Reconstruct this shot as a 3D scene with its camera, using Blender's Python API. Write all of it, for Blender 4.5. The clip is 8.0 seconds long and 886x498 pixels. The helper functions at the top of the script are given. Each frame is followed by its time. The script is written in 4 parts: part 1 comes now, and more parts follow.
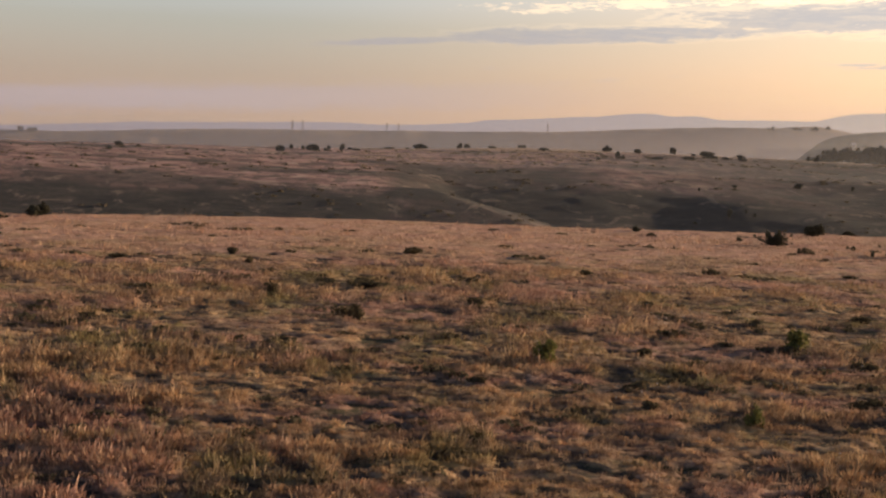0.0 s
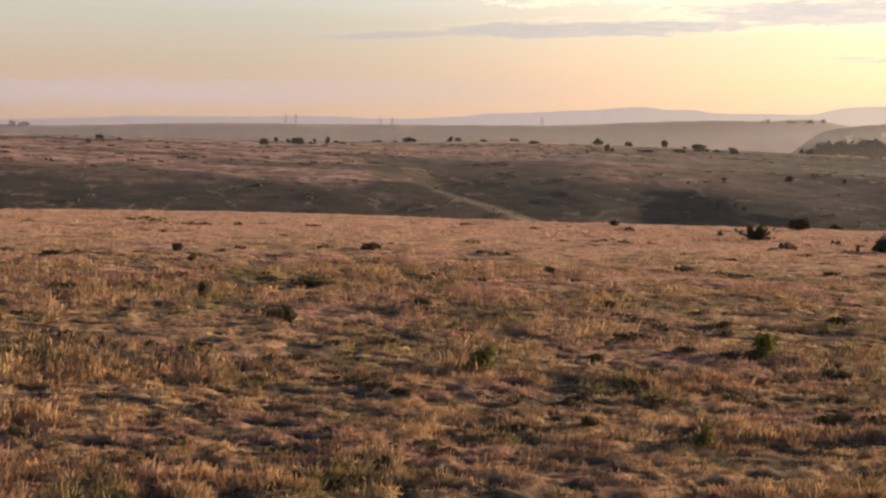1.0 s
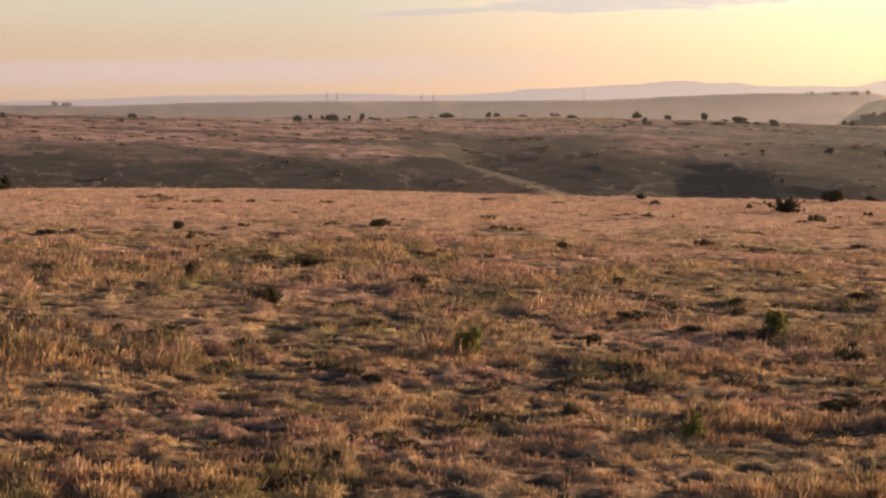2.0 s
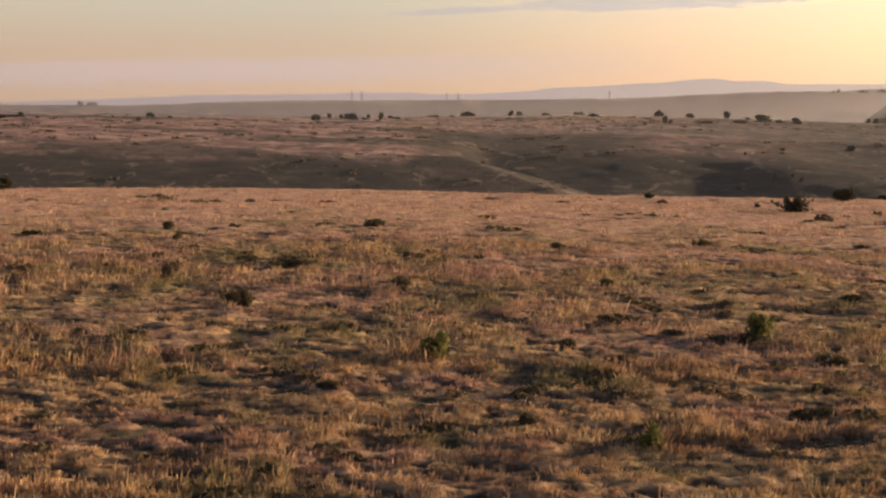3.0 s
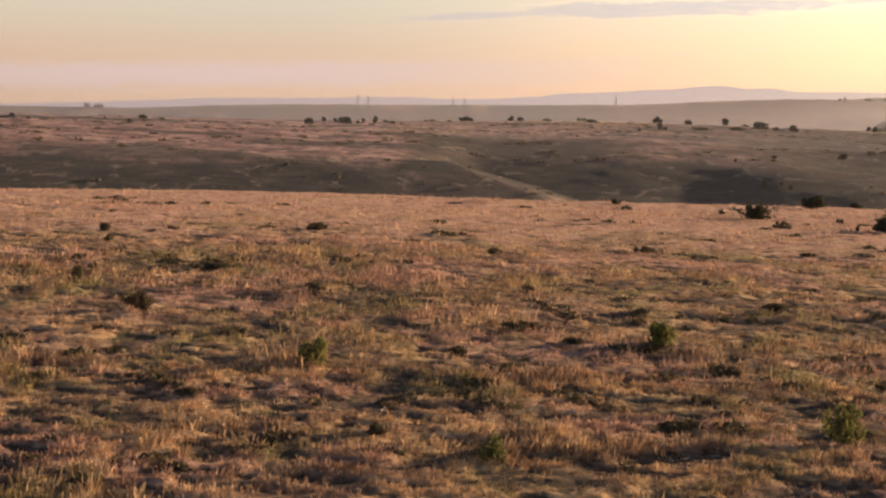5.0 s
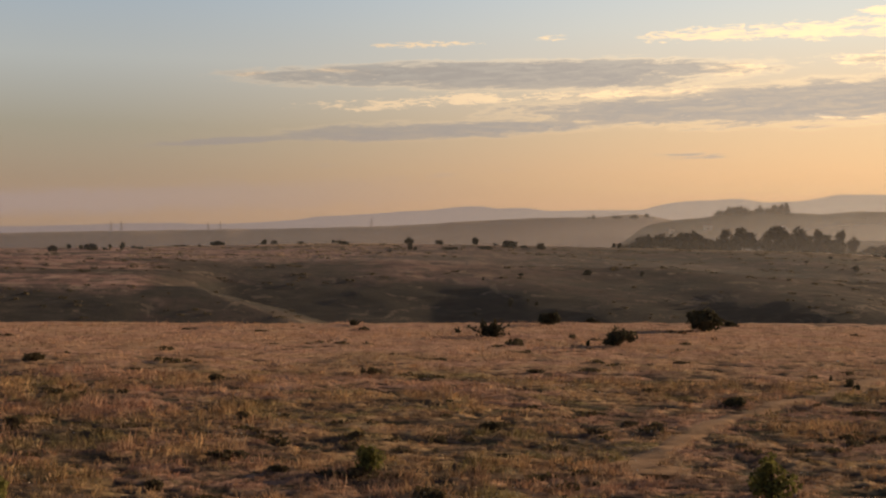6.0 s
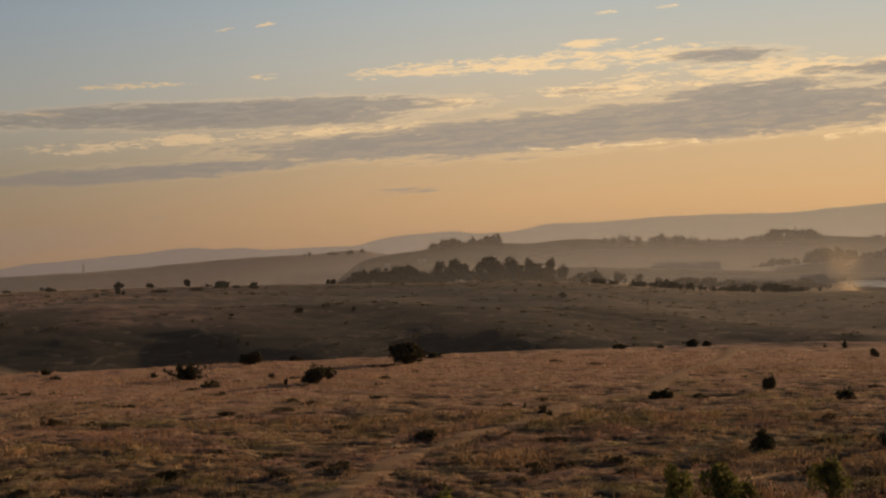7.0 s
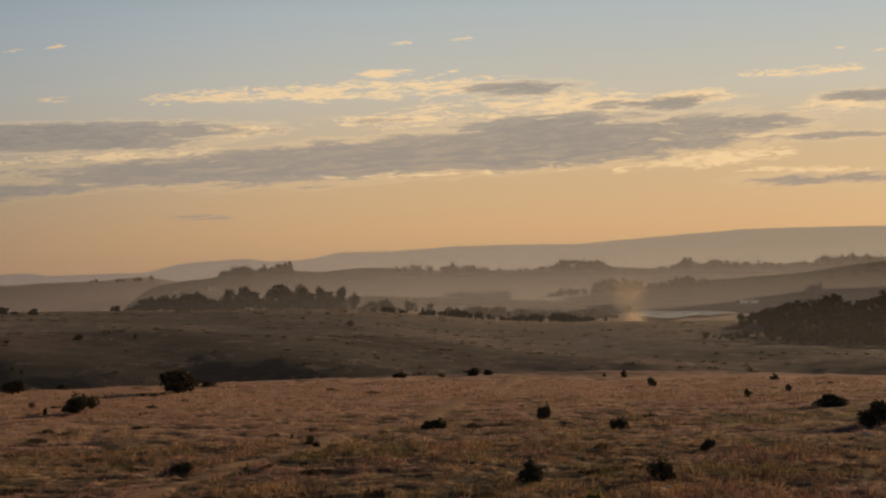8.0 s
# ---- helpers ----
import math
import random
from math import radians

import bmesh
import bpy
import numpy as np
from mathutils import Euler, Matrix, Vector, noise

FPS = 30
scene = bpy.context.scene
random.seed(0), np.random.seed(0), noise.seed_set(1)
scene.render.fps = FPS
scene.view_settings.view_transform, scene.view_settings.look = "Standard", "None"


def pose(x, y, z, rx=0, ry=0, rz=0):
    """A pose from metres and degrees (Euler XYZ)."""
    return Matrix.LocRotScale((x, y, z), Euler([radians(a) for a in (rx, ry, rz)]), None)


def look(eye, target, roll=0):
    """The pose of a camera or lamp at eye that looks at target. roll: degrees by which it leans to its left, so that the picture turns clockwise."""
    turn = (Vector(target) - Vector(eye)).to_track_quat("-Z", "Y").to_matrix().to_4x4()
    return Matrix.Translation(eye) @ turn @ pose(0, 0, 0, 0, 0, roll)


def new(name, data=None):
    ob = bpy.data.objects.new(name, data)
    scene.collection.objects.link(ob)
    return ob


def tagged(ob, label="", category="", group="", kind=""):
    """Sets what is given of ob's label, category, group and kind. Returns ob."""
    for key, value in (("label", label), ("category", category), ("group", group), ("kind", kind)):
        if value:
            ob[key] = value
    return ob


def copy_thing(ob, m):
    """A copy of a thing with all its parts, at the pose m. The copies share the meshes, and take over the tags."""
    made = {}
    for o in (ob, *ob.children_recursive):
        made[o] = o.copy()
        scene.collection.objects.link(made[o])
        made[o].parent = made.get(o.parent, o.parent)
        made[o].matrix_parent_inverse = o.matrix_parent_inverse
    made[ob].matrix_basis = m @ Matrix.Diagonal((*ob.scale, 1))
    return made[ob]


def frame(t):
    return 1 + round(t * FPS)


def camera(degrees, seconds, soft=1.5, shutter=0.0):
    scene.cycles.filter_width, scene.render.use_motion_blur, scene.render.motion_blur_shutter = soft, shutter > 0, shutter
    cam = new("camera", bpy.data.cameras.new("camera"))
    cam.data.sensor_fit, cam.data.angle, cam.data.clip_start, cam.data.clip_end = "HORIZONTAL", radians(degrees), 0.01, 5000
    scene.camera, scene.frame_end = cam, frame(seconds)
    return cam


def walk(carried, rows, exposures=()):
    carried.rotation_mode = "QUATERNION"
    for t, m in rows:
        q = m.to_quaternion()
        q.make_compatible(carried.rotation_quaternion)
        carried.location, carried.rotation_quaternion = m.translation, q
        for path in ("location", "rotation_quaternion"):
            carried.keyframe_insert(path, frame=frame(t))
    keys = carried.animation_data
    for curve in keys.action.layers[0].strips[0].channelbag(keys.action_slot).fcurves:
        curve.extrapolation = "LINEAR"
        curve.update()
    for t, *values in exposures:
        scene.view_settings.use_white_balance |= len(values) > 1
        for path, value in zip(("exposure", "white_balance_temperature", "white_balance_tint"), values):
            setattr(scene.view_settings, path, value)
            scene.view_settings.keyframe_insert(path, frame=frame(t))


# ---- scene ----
cam = camera(29.77, 8.0, soft=2.2)
# seconds, eye, turn to the right, pitch, roll (degrees)
ROWS = [
    (0, -16.31, -22.94, 18.05, 4.156, -4.345, 2.53),
    (0.2, -15.12, -20.47, 17.95, 3.669, -4.977, 2.24),
    (0.5, -13.37, -16.85, 17.79, 3.357, -4.880, 2.63),
    (0.7, -12.27, -14.58, 17.68, 3.557, -4.700, 2.64),
    (1, -10.69, -11.44, 17.53, 4.273, -4.540, 2.42),
    (1.2, -9.69, -9.61, 17.42, 4.177, -5.360, 2.18),
    (2.3, -4.81, -3.06, 16.92, 2.541, -5.380, 1.74),
    (2.5, -4.01, -2.45, 16.93, 2.574, -5.342, 1.72),
    (2.8, -2.80, -1.49, 16.95, 2.242, -5.416, 1.71),
    (3, -1.99, -0.92, 16.96, 1.813, -5.465, 1.61),
    (3.5, 0.00, -0.00, 16.99, 0.000, -5.991, 1.26),
    (3.7, 0.79, 0.24, 17.01, 0.113, -5.929, 1.44),
    (4, 1.97, 0.52, 17.02, 0.381, -5.729, 1.65),
    (4.2, 2.75, 0.73, 17.02, 0.367, -5.646, 1.80),
    (5.3, 7.30, 2.24, 16.87, 2.367, -4.830, 1.69),
    (5.5, 8.16, 2.80, 16.85, 3.736, -3.801, 0.81),
    (5.7, 9.01, 3.46, 16.84, 5.748, -2.962, 0.83),
    (6, 10.32, 4.52, 16.80, 9.582, -0.873, 1.06),
    (6.2, 11.27, 5.14, 16.74, 10.776, -0.071, 0.84),
    (6.5, 12.70, 6.11, 16.64, 13.578, 0.173, -0.28),
    (6.7, 13.58, 6.94, 16.60, 15.782, -0.114, -0.13),
    (6.9, 14.44, 7.85, 16.55, 18.377, 0.130, -1.07),
    (7, 14.89, 8.32, 16.52, 19.222, 0.421, -1.11),
    (7.2, 15.85, 9.26, 16.45, 20.153, 0.750, -1.15),
    (7.5, 17.32, 10.73, 16.32, 22.152, 1.257, -1.13),
    (7.7, 18.28, 11.75, 16.22, 24.024, 1.234, -0.85),
    (8, 19.73, 13.30, 16.07, 26.317, 1.304, -0.65),
]


def aimed(x, y, z, turn, pitch, roll):
    a, p = radians(turn), radians(pitch)
    way = (math.sin(a) * math.cos(p), math.cos(a) * math.cos(p), math.sin(p))
    return look((x, y, z), (x + way[0] * 50, y + way[1] * 50, z + way[2] * 50), roll)


walk(cam, [(t, aimed(*r)) for t, *r in ROWS],
     exposures=[(0, 0.28, 5920, 10), (0.5, 0.52, 5980, 10), (1.0, 0.64, 6200, 10), (2.5, 0.82, 6550, 10), (3.0, 0.58, 6420, 10), (3.5, 0.7, 6450, 13), (4.0, 0.82, 6450, 14), (4.2, 0.82, 6450, 14), (5.3, 0.7, 6430, 11), (5.5, 0.40, 6450, 10), (6.0, -0.24, 6720, 10), (6.5, -0.78, 6950, 10), (7.0, -0.84, 7080, 10), (7.5, -0.90, 7060, 10), (8.0, -0.88, 6800, 10)])

# ------------------------------------------------------------ sky, sun
SUN_AZ, SUN_EL = 66.0, 10.0      # degrees to the right of +y, above the horizon


class Nodes:
    """A short way to write node trees."""

    def __init__(self, tree):
        self.tree = tree

    def add(self, kind, ins=(), **props):
        n = self.tree.nodes.new(kind)
        if "operation" in props:
            n.operation, n.use_clamp = props["operation"], props["use_clamp"]
        if "data_type" in props:
            n.data_type, n.blend_type = props["data_type"], props["blend_type"]
        if "interpolation_type" in props:
            n.interpolation_type = props["interpolation_type"]
        for k, v in dict(ins).items():
            if isinstance(v, bpy.types.NodeSocket):
                self.tree.links.new(v, n.inputs[k])
            else:
                n.inputs[k].default_value = v
        return n

    def math(self, op, a, b=0.0, c=0.0, clamp=False):
        n = self.add("ShaderNodeMath", {0: a, 1: b, 2: c}, operation=op, use_clamp=clamp)
        return n.outputs[0]

    def step(self, v, lo, hi, a=0.0, b=1.0):
        n = self.add("ShaderNodeMapRange", {0: v, 1: lo, 2: hi, 3: a, 4: b}, interpolation_type="SMOOTHSTEP")
        return n.outputs[0]

    def mix(self, f, a, b, blend="MIX"):
        n = self.add("ShaderNodeMix", {0: f, 6: a, 7: b}, data_type="RGBA", blend_type=blend)
        return n.outputs[2]

    def ramp(self, f, stops):
        n = self.add("ShaderNodeValToRGB", {0: f})
        e = n.color_ramp.elements
        while len(e) < len(stops):
            e.new(0.5)
        for el, (p, c) in zip(e, stops):
            el.position, el.color = p, (*c, 1) if len(c) == 3 else c
        return n.outputs[0]

    def noise(self, vec, scale, detail=4, rough=0.55, dist=0.0, out=0):
        n = self.add("ShaderNodeTexNoise", {"Vector": vec, "Scale": scale, "Detail": detail, "Roughness": rough, "Distortion": dist})
        return n.outputs[out]


def make_world():
    world = bpy.data.worlds.new("dawn_sky")
    scene.world = world
    world.use_nodes = True
    t = world.node_tree
    t.nodes.clear()
    g = Nodes(t)
    way = g.add("ShaderNodeTexCoord").outputs["Generated"]
    sep = g.add("ShaderNodeSeparateXYZ", {0: way})
    az = g.math("DEGREES", g.math("ARCTAN2", sep.outputs[0], sep.outputs[1]))
    el = g.math("DEGREES", g.math("ARCSINE", sep.outputs[2]))
    lift = g.math("MAXIMUM", sep.outputs[2], 0.012)
    up = g.add("ShaderNodeCombineXYZ", {0: sep.outputs[0], 1: sep.outputs[1], 2: lift}).outputs[0]
    node = g.add("ShaderNodeTexSky")
    node.sky_type, node.sun_disc, node.sun_elevation, node.sun_rotation = "NISHITA", False, radians(SUN_EL), radians(SUN_AZ)
    node.altitude, node.air_density, node.dust_density, node.ozone_density = 1400, 1.0, 2.5, 1.0
    t.links.new(up, node.inputs["Vector"])
    sky = node.outputs[0]
    # morning haze over the horizon: cool away from the sun, golden towards it
    e = g.math("DIVIDE", el, 45.0, clamp=True)
    cool = g.ramp(e, [(0.0, (0.68, 0.455, 0.31)), (0.03, (0.62, 0.47, 0.345)), (0.07, (0.60, 0.545, 0.44)), (0.12, (0.74, 0.79, 0.79)), (0.19, (0.58, 0.76, 0.96)), (0.32, (0.13, 0.19, 0.28)), (0.6, (0.055, 0.085, 0.15)), (1.0, (0.03, 0.05, 0.10))])
    warm = g.ramp(e, [(0.0, (1.02, 0.56, 0.28)), (0.04, (1.16, 0.645, 0.305)), (0.10, (1.09, 0.755, 0.44)), (0.15, (1.0, 0.93, 0.77)), (0.21, (0.78, 0.90, 0.95)), (0.32, (0.2, 0.23, 0.27)), (0.6, (0.06, 0.09, 0.15)), (1.0, (0.03, 0.05, 0.10))])
    away = g.math("ABSOLUTE", g.math("SUBTRACT", az, SUN_AZ))
    haze = g.mix(g.step(away, 72, 34), cool, warm)
    glow = g.math("MULTIPLY", g.step(away, 60, 36), g.math("MULTIPLY", g.step(el, 8.5, 3.0), g.step(el, 0.0, 1.5)))
    haze = g.mix(g.math("MULTIPLY", glow, 0.18), haze, (1.0, 0.80, 0.44, 1))
    nish = g.mix(1.0, sky, (0.085, 0.085, 0.085, 1), "MULTIPLY")
    clear = g.mix(0.85, nish, g.mix(1.0, haze, (0.74, 0.715, 0.70, 1), "MULTIPLY"))
    # long flat clouds: centre turn, centre height, half length, half thickness, slope, density
    coarse = g.add("ShaderNodeCombineXYZ", {0: g.math("MULTIPLY", az, 0.33), 1: g.math("MULTIPLY", el, 1.7), 2: 3.7}).outputs[0]
    tilted = g.math("SUBTRACT", el, g.math("MULTIPLY", az, 0.045))
    wisp = g.add("ShaderNodeCombineXYZ", {0: g.math("MULTIPLY", az, 0.75), 1: g.math("MULTIPLY", tilted, 5.5), 2: 9.1}).outputs[0]
    n1 = g.noise(coarse, 1.0, 5, 0.6, 0.4)
    n2 = g.noise(wisp, 1.0, 8, 0.70, 0.6)
    n = g.math("ADD", g.math("MULTIPLY", g.math("SUBTRACT", n1, 0.5), 2.2), g.math("MULTIPLY", g.math("SUBTRACT", n2, 0.5), 3.6))
    lace = g.add("ShaderNodeCombineXYZ", {0: g.math("MULTIPLY", az, 1.5), 1: g.math("MULTIPLY", tilted, 8.5), 2: 4.4}).outputs[0]
    n3 = g.noise(lace, 1.0, 7, 0.72, 0.9)
    nl = g.math("ADD", g.math("MULTIPLY", g.math("SUBTRACT", n1, 0.5), 1.2), g.math("MULTIPLY", g.math("SUBTRACT", n3, 0.5), 2.9))
    grey = [
        (11.6, 5.18, 7.7, 0.38, 0.034, 1.35), (13.4, 5.09, 4.8, 0.45, 0.025, 1.35), (18.3, 4.05, 5.8, 0.45, 0.034, 1.35), (23.0, 4.37, 7.0, 0.67, 0.057, 1.35), (30.0, 4.82, 7.3, 0.76, 0.055, 1.35), (7.5, 3.08, 3.4, 0.31, 0.050, 1.35),
        (10.7, 3.26, 3.9, 0.25, 0.049, 1.35), (29.2, 6.72, 2.2, 0.25, -0.002, 0.9), (34.3, 6.19, 1.3, 0.31, 0.077, 0.8), (18.1, 2.40, 2.3, 0.09, 0.048, 0.3), (29.6, 6.79, 2.0, 0.25, 0.037, 0.8), (33.7, 6.20, 2.7, 0.20, 0.047, 0.75),
        (40.6, 6.19, 1.8, 0.27, 0.018, 0.8), (29.7, 5.53, 3.8, 0.40, 0.051), (34.4, 5.24, 4.3, 0.58, 0.051), (39.5, 4.91, 2.6, 0.18, 0.009, 0.6), (39.0, 3.49, 3.2, 0.25, 0.014, 0.75), (24.2, 5.73, 1.5, 0.16, 0.014, 0.6),
        (18.0, 2.49, 2.1, 0.09, 0.030, 0.3), (2.0, 2.67, 2.6, 0.13, 0.077), (0.1, 1.37, 2.2, 0.06, 0.044, 0.3), (5.8, 1.91, 0.7, 0.06, 0.054, 0.35), (10.2, 1.74, 3.3, 0.11, 0.071, 0.3), (5.5, 1.92, 0.9, 0.07, 0.050, 0.3),
        (47.0, 4.53, 3.8, 0.67, 0.038), (50.4, 5.80, 3.6, 0.67, 0.024),
    ]
    gold = [
        (20.3, 6.61, 3.7, 0.25, 0.024), (23.6, 6.75, 4.8, 0.33, 0.03), (25.3, 5.84, 3.7, 0.33, 0.078), (30.6, 6.23, 3.3, 0.45, 0.027), (34.7, 6.36, 1.8, 0.27, 0.049), (24.5, 7.4, 1, 0.11, 0.059),
        (38.6, 7.11, 2.3, 0.16, 0.044), (35.6, 4.23, 2.9, 0.27, 0.077), (35.5, 5.01, 3.6, 0.11, -0.011), (38.7, 3.83, 2.7, 0.11, -0.014), (40, 5.98, 2.1, 0.31, 0.04), (24.9, 3.87, 5.4, 0.09, 0.018),
        (6.1, 5.16, 1.4, 0.09, 0.038), (8.8, 6.1, 1.6, 0.11, 0.04), (13.2, 6.35, 0.5, 0.058, 0.032, 0.8), (19.3, 6.55, 2.6, 0.18, 0.014), (19.3, 5.38, 1, 0.2, 0.091), (9, 4.18, 3.9, 0.2, 0.07),
        (24.4, 7.33, 1, 0.13, 0.079), (26.3, 7.28, 0.8, 0.058, 0.247, 0.8), (11.8, 7.95, 0.3, 0.046, 0.196, 0.8), (13.3, 8.15, 0.3, 0.046, 0.13, 0.8), (24.9, 8.34, 0.4, 0.046, 0.016, 0.8), (27, 8.45, 0.4, 0.046, 0.01, 0.8),
        (24.9, 8.37, 0.4, 0.046, 0.096, 0.8), (27.1, 8.5, 0.4, 0.046, 0.036, 0.8), (39.8, 7.81, 0.3, 0.058, 0.037, 0.8), (41.1, 7.7, 0.3, 0.046, 0.089, 0.8), (13.2, 6.42, 0.6, 0.085, 0.088, 0.8), (11.9, 8, 0.3, 0.046, 0.186, 0.8),
        (13.2, 8.16, 0.3, 0.046, 0.263, 0.8), (2.8, 4.95, 0.7, 0.072, 0.152, 0.8), (7.4, 3.96, 1.7, 0.11, 0.096), (15, 4.53, 3.8, 0.18, 0.053),
    ]

    def layer(rows):
        total = None
        for a0, e0, half, thick, slope, *faint in rows:
            weight = faint[0] if faint else 1.0
            u = g.math("SUBTRACT", az, a0)
            line = g.math("SUBTRACT", g.math("SUBTRACT", el, e0), g.math("MULTIPLY", u, slope))
            uu = g.math("POWER", g.math("ABSOLUTE", g.math("DIVIDE", u, half)), 2.0)
            vv = g.math("POWER", g.math("ABSOLUTE", g.math("DIVIDE", line, thick)), 2.0)
            body = g.math("MAXIMUM", g.math("SUBTRACT", weight, g.math("ADD", uu, vv)), -3.0)
            total = body if total is None else g.math("MAXIMUM", total, body)
        return total

    dense = g.step(g.math("ADD", layer(grey), n), -0.15, 0.75)
    light = g.step(g.math("ADD", g.math("MULTIPLY", layer(gold), 0.75), g.math("MULTIPLY", nl, 1.9)), -0.05, 0.8)
    # the sheet goes on over the rest of the sky
    light = g.math("MAXIMUM", light, g.math("MULTIPLY", g.step(n, 0.1, 1.2), g.step(el, 11.0, 17.0, 0.0, 0.5)))
    rim = g.mix(g.step(away, 74, 42), (0.66, 0.52, 0.40, 1), (1.22, 0.87, 0.49, 1))
    body_col = g.mix(g.step(el, 1.0, 3.8), (0.44, 0.345, 0.31, 1), (0.355, 0.325, 0.305, 1))
    body_col = g.mix(g.step(n2, 0.40, 0.66, 0.0, 0.35), body_col, clear)
    final = g.mix(g.math("MULTIPLY", light, 0.8), clear, rim)
    edge = g.math("MULTIPLY", g.step(g.math("ADD", layer(grey), n), -0.6, 0.1), g.step(el, 2.2, 4.5, 0.0, 0.3))
    final = g.mix(edge, final, rim)
    final = g.mix(g.math("MULTIPLY", dense, 0.88), final, body_col)
    # faint mauve bank low on the cool side
    bank = g.math("MULTIPLY", g.step(g.math("ABSOLUTE", g.math("SUBTRACT", el, g.math("ADD", g.math("ADD", 0.68, g.math("MULTIPLY", n, 0.22)), g.math("MULTIPLY", az, 0.045)))), 0.62, 0.18), g.step(az, 13.0, -7.0, 0.0, 0.85))
    final = g.mix(bank, final, (0.46, 0.355, 0.32, 1))
    # the low sky brightens towards the sun
    near_sun = g.math("MULTIPLY", g.step(away, 70, 42, 0.0, 0.42), g.step(el, 30.0, 12.0))
    bg = g.add("ShaderNodeBackground", {"Color": final, "Strength": g.math("ADD", near_sun, 1.0)})
    out = g.add("ShaderNodeOutputWorld", {0: bg.outputs[0]})
    return world


make_world()
lamp = bpy.data.lights.new("sun", "SUN")
lamp.energy, lamp.angle, lamp.color = 5.7, radians(0.6), (1.0, 0.70, 0.415)
sun = new("sun", lamp)
a, b = radians(SUN_AZ), radians(SUN_EL)
sun.matrix_world = look((400 * math.sin(a), 400 * math.cos(a), 400 * math.tan(b)), (0, 0, 0))

# ------------------------------------------------------------ lie of the land
_tab = np.random.RandomState(7).rand(256, 256)


def vnoise(x, y):
    """Smooth noise from 0 to 1 on a lattice of step 1."""
    x, y = np.asarray(x, float), np.asarray(y, float)
    xi, yi = np.floor(x).astype(int), np.floor(y).astype(int)
    fx, fy = x - xi, y - yi
    fx, fy = fx * fx * (3 - 2 * fx), fy * fy * (3 - 2 * fy)
    p = lambda i, j: _tab[(xi + i) % 256, (yi + j) % 256]
    return (p(0, 0) * (1 - fx) + p(1, 0) * fx) * (1 - fy) + (p(0, 1) * (1 - fx) + p(1, 1) * fx) * fy


def fbm(x, y, octaves=4, rough=0.5):
    total, amp, norm = 0.0, 1.0, 0.0
    for k in range(octaves):
        total = total + amp * vnoise(x * 2 ** k + 17.3 * k, y * 2 ** k + 9.1 * k)
        norm += amp
        amp *= rough
    return total / norm


def sstep(v, lo, hi):
    t = np.clip((v - lo) / (hi - lo), 0, 1)
    return t * t * (3 - 2 * t)


def crest_y(x):
    return 296 + 7 * sstep(x, 60, 170) - 50 * np.clip((x - 192) / 42, 0, 4) ** 1.6 - 22 * np.clip((-20 - x) / 60, 0, 3) ** 1.4


RUN = (0, 300, 470, 500, 540, 650, 800, 1000, 1500, 2500, 3500, 5200)
RISE = (-20, -22, -19, -13.5, -4.5, -1.2, 1.2, 0.5, -6, -18, -34, -62)


def clump_at(x, y):
    """How thickly the tall grass stands, 0 to 1: mounds a stride or two across, with gaps between."""
    wx, wy = x + 1.6 * vnoise(x / 5 + 31, y / 5), y + 1.6 * vnoise(x / 5, y / 5 + 57)
    drift = 0.14 * (fbm(x / 22, y / 15, 3) - 0.5) + 0.10 * sstep(y, 150, 240)
    return sstep(fbm(wx / 1.7, wy / 1.15, 4) + drift, 0.40, 0.58)


def along(x, y, d, turn):
    """Distance, drawn back where the far scarp bends round the gully."""
    spur = 88 * sstep(turn, 0.0, 3.3) * (1 - 0.35 * sstep(turn, 9, 18)) + 12 * (fbm(turn / 4.5 + 5, d / 400, 2) - 0.5)
    return np.where(d > 380, d - spur * sstep(d, 430, 500) * sstep(-d, -860, -700), d)


def scarp(q):
    """Rounded profile of the far slope by distance."""
    return sum(np.interp(q + (k - 3) * 9, RUN, RISE) for k in range(7)) / 7


def spur_top(turn):
    return np.interp(turn, (-3, 0.2, 1.1, 3.0, 5.4, 6.4, 9), (5, 1, -1.6, -7.0, -12.6, -15.4, -23))


def front_spur(d, turn):
    """The end of the far slope before the gully: its top falls to the right, and it drops away behind."""
    return np.minimum(scarp(d), spur_top(turn)) - 0.16 * sstep(turn, -0.6, 2.2) * np.clip(d - 552, 0, 400)


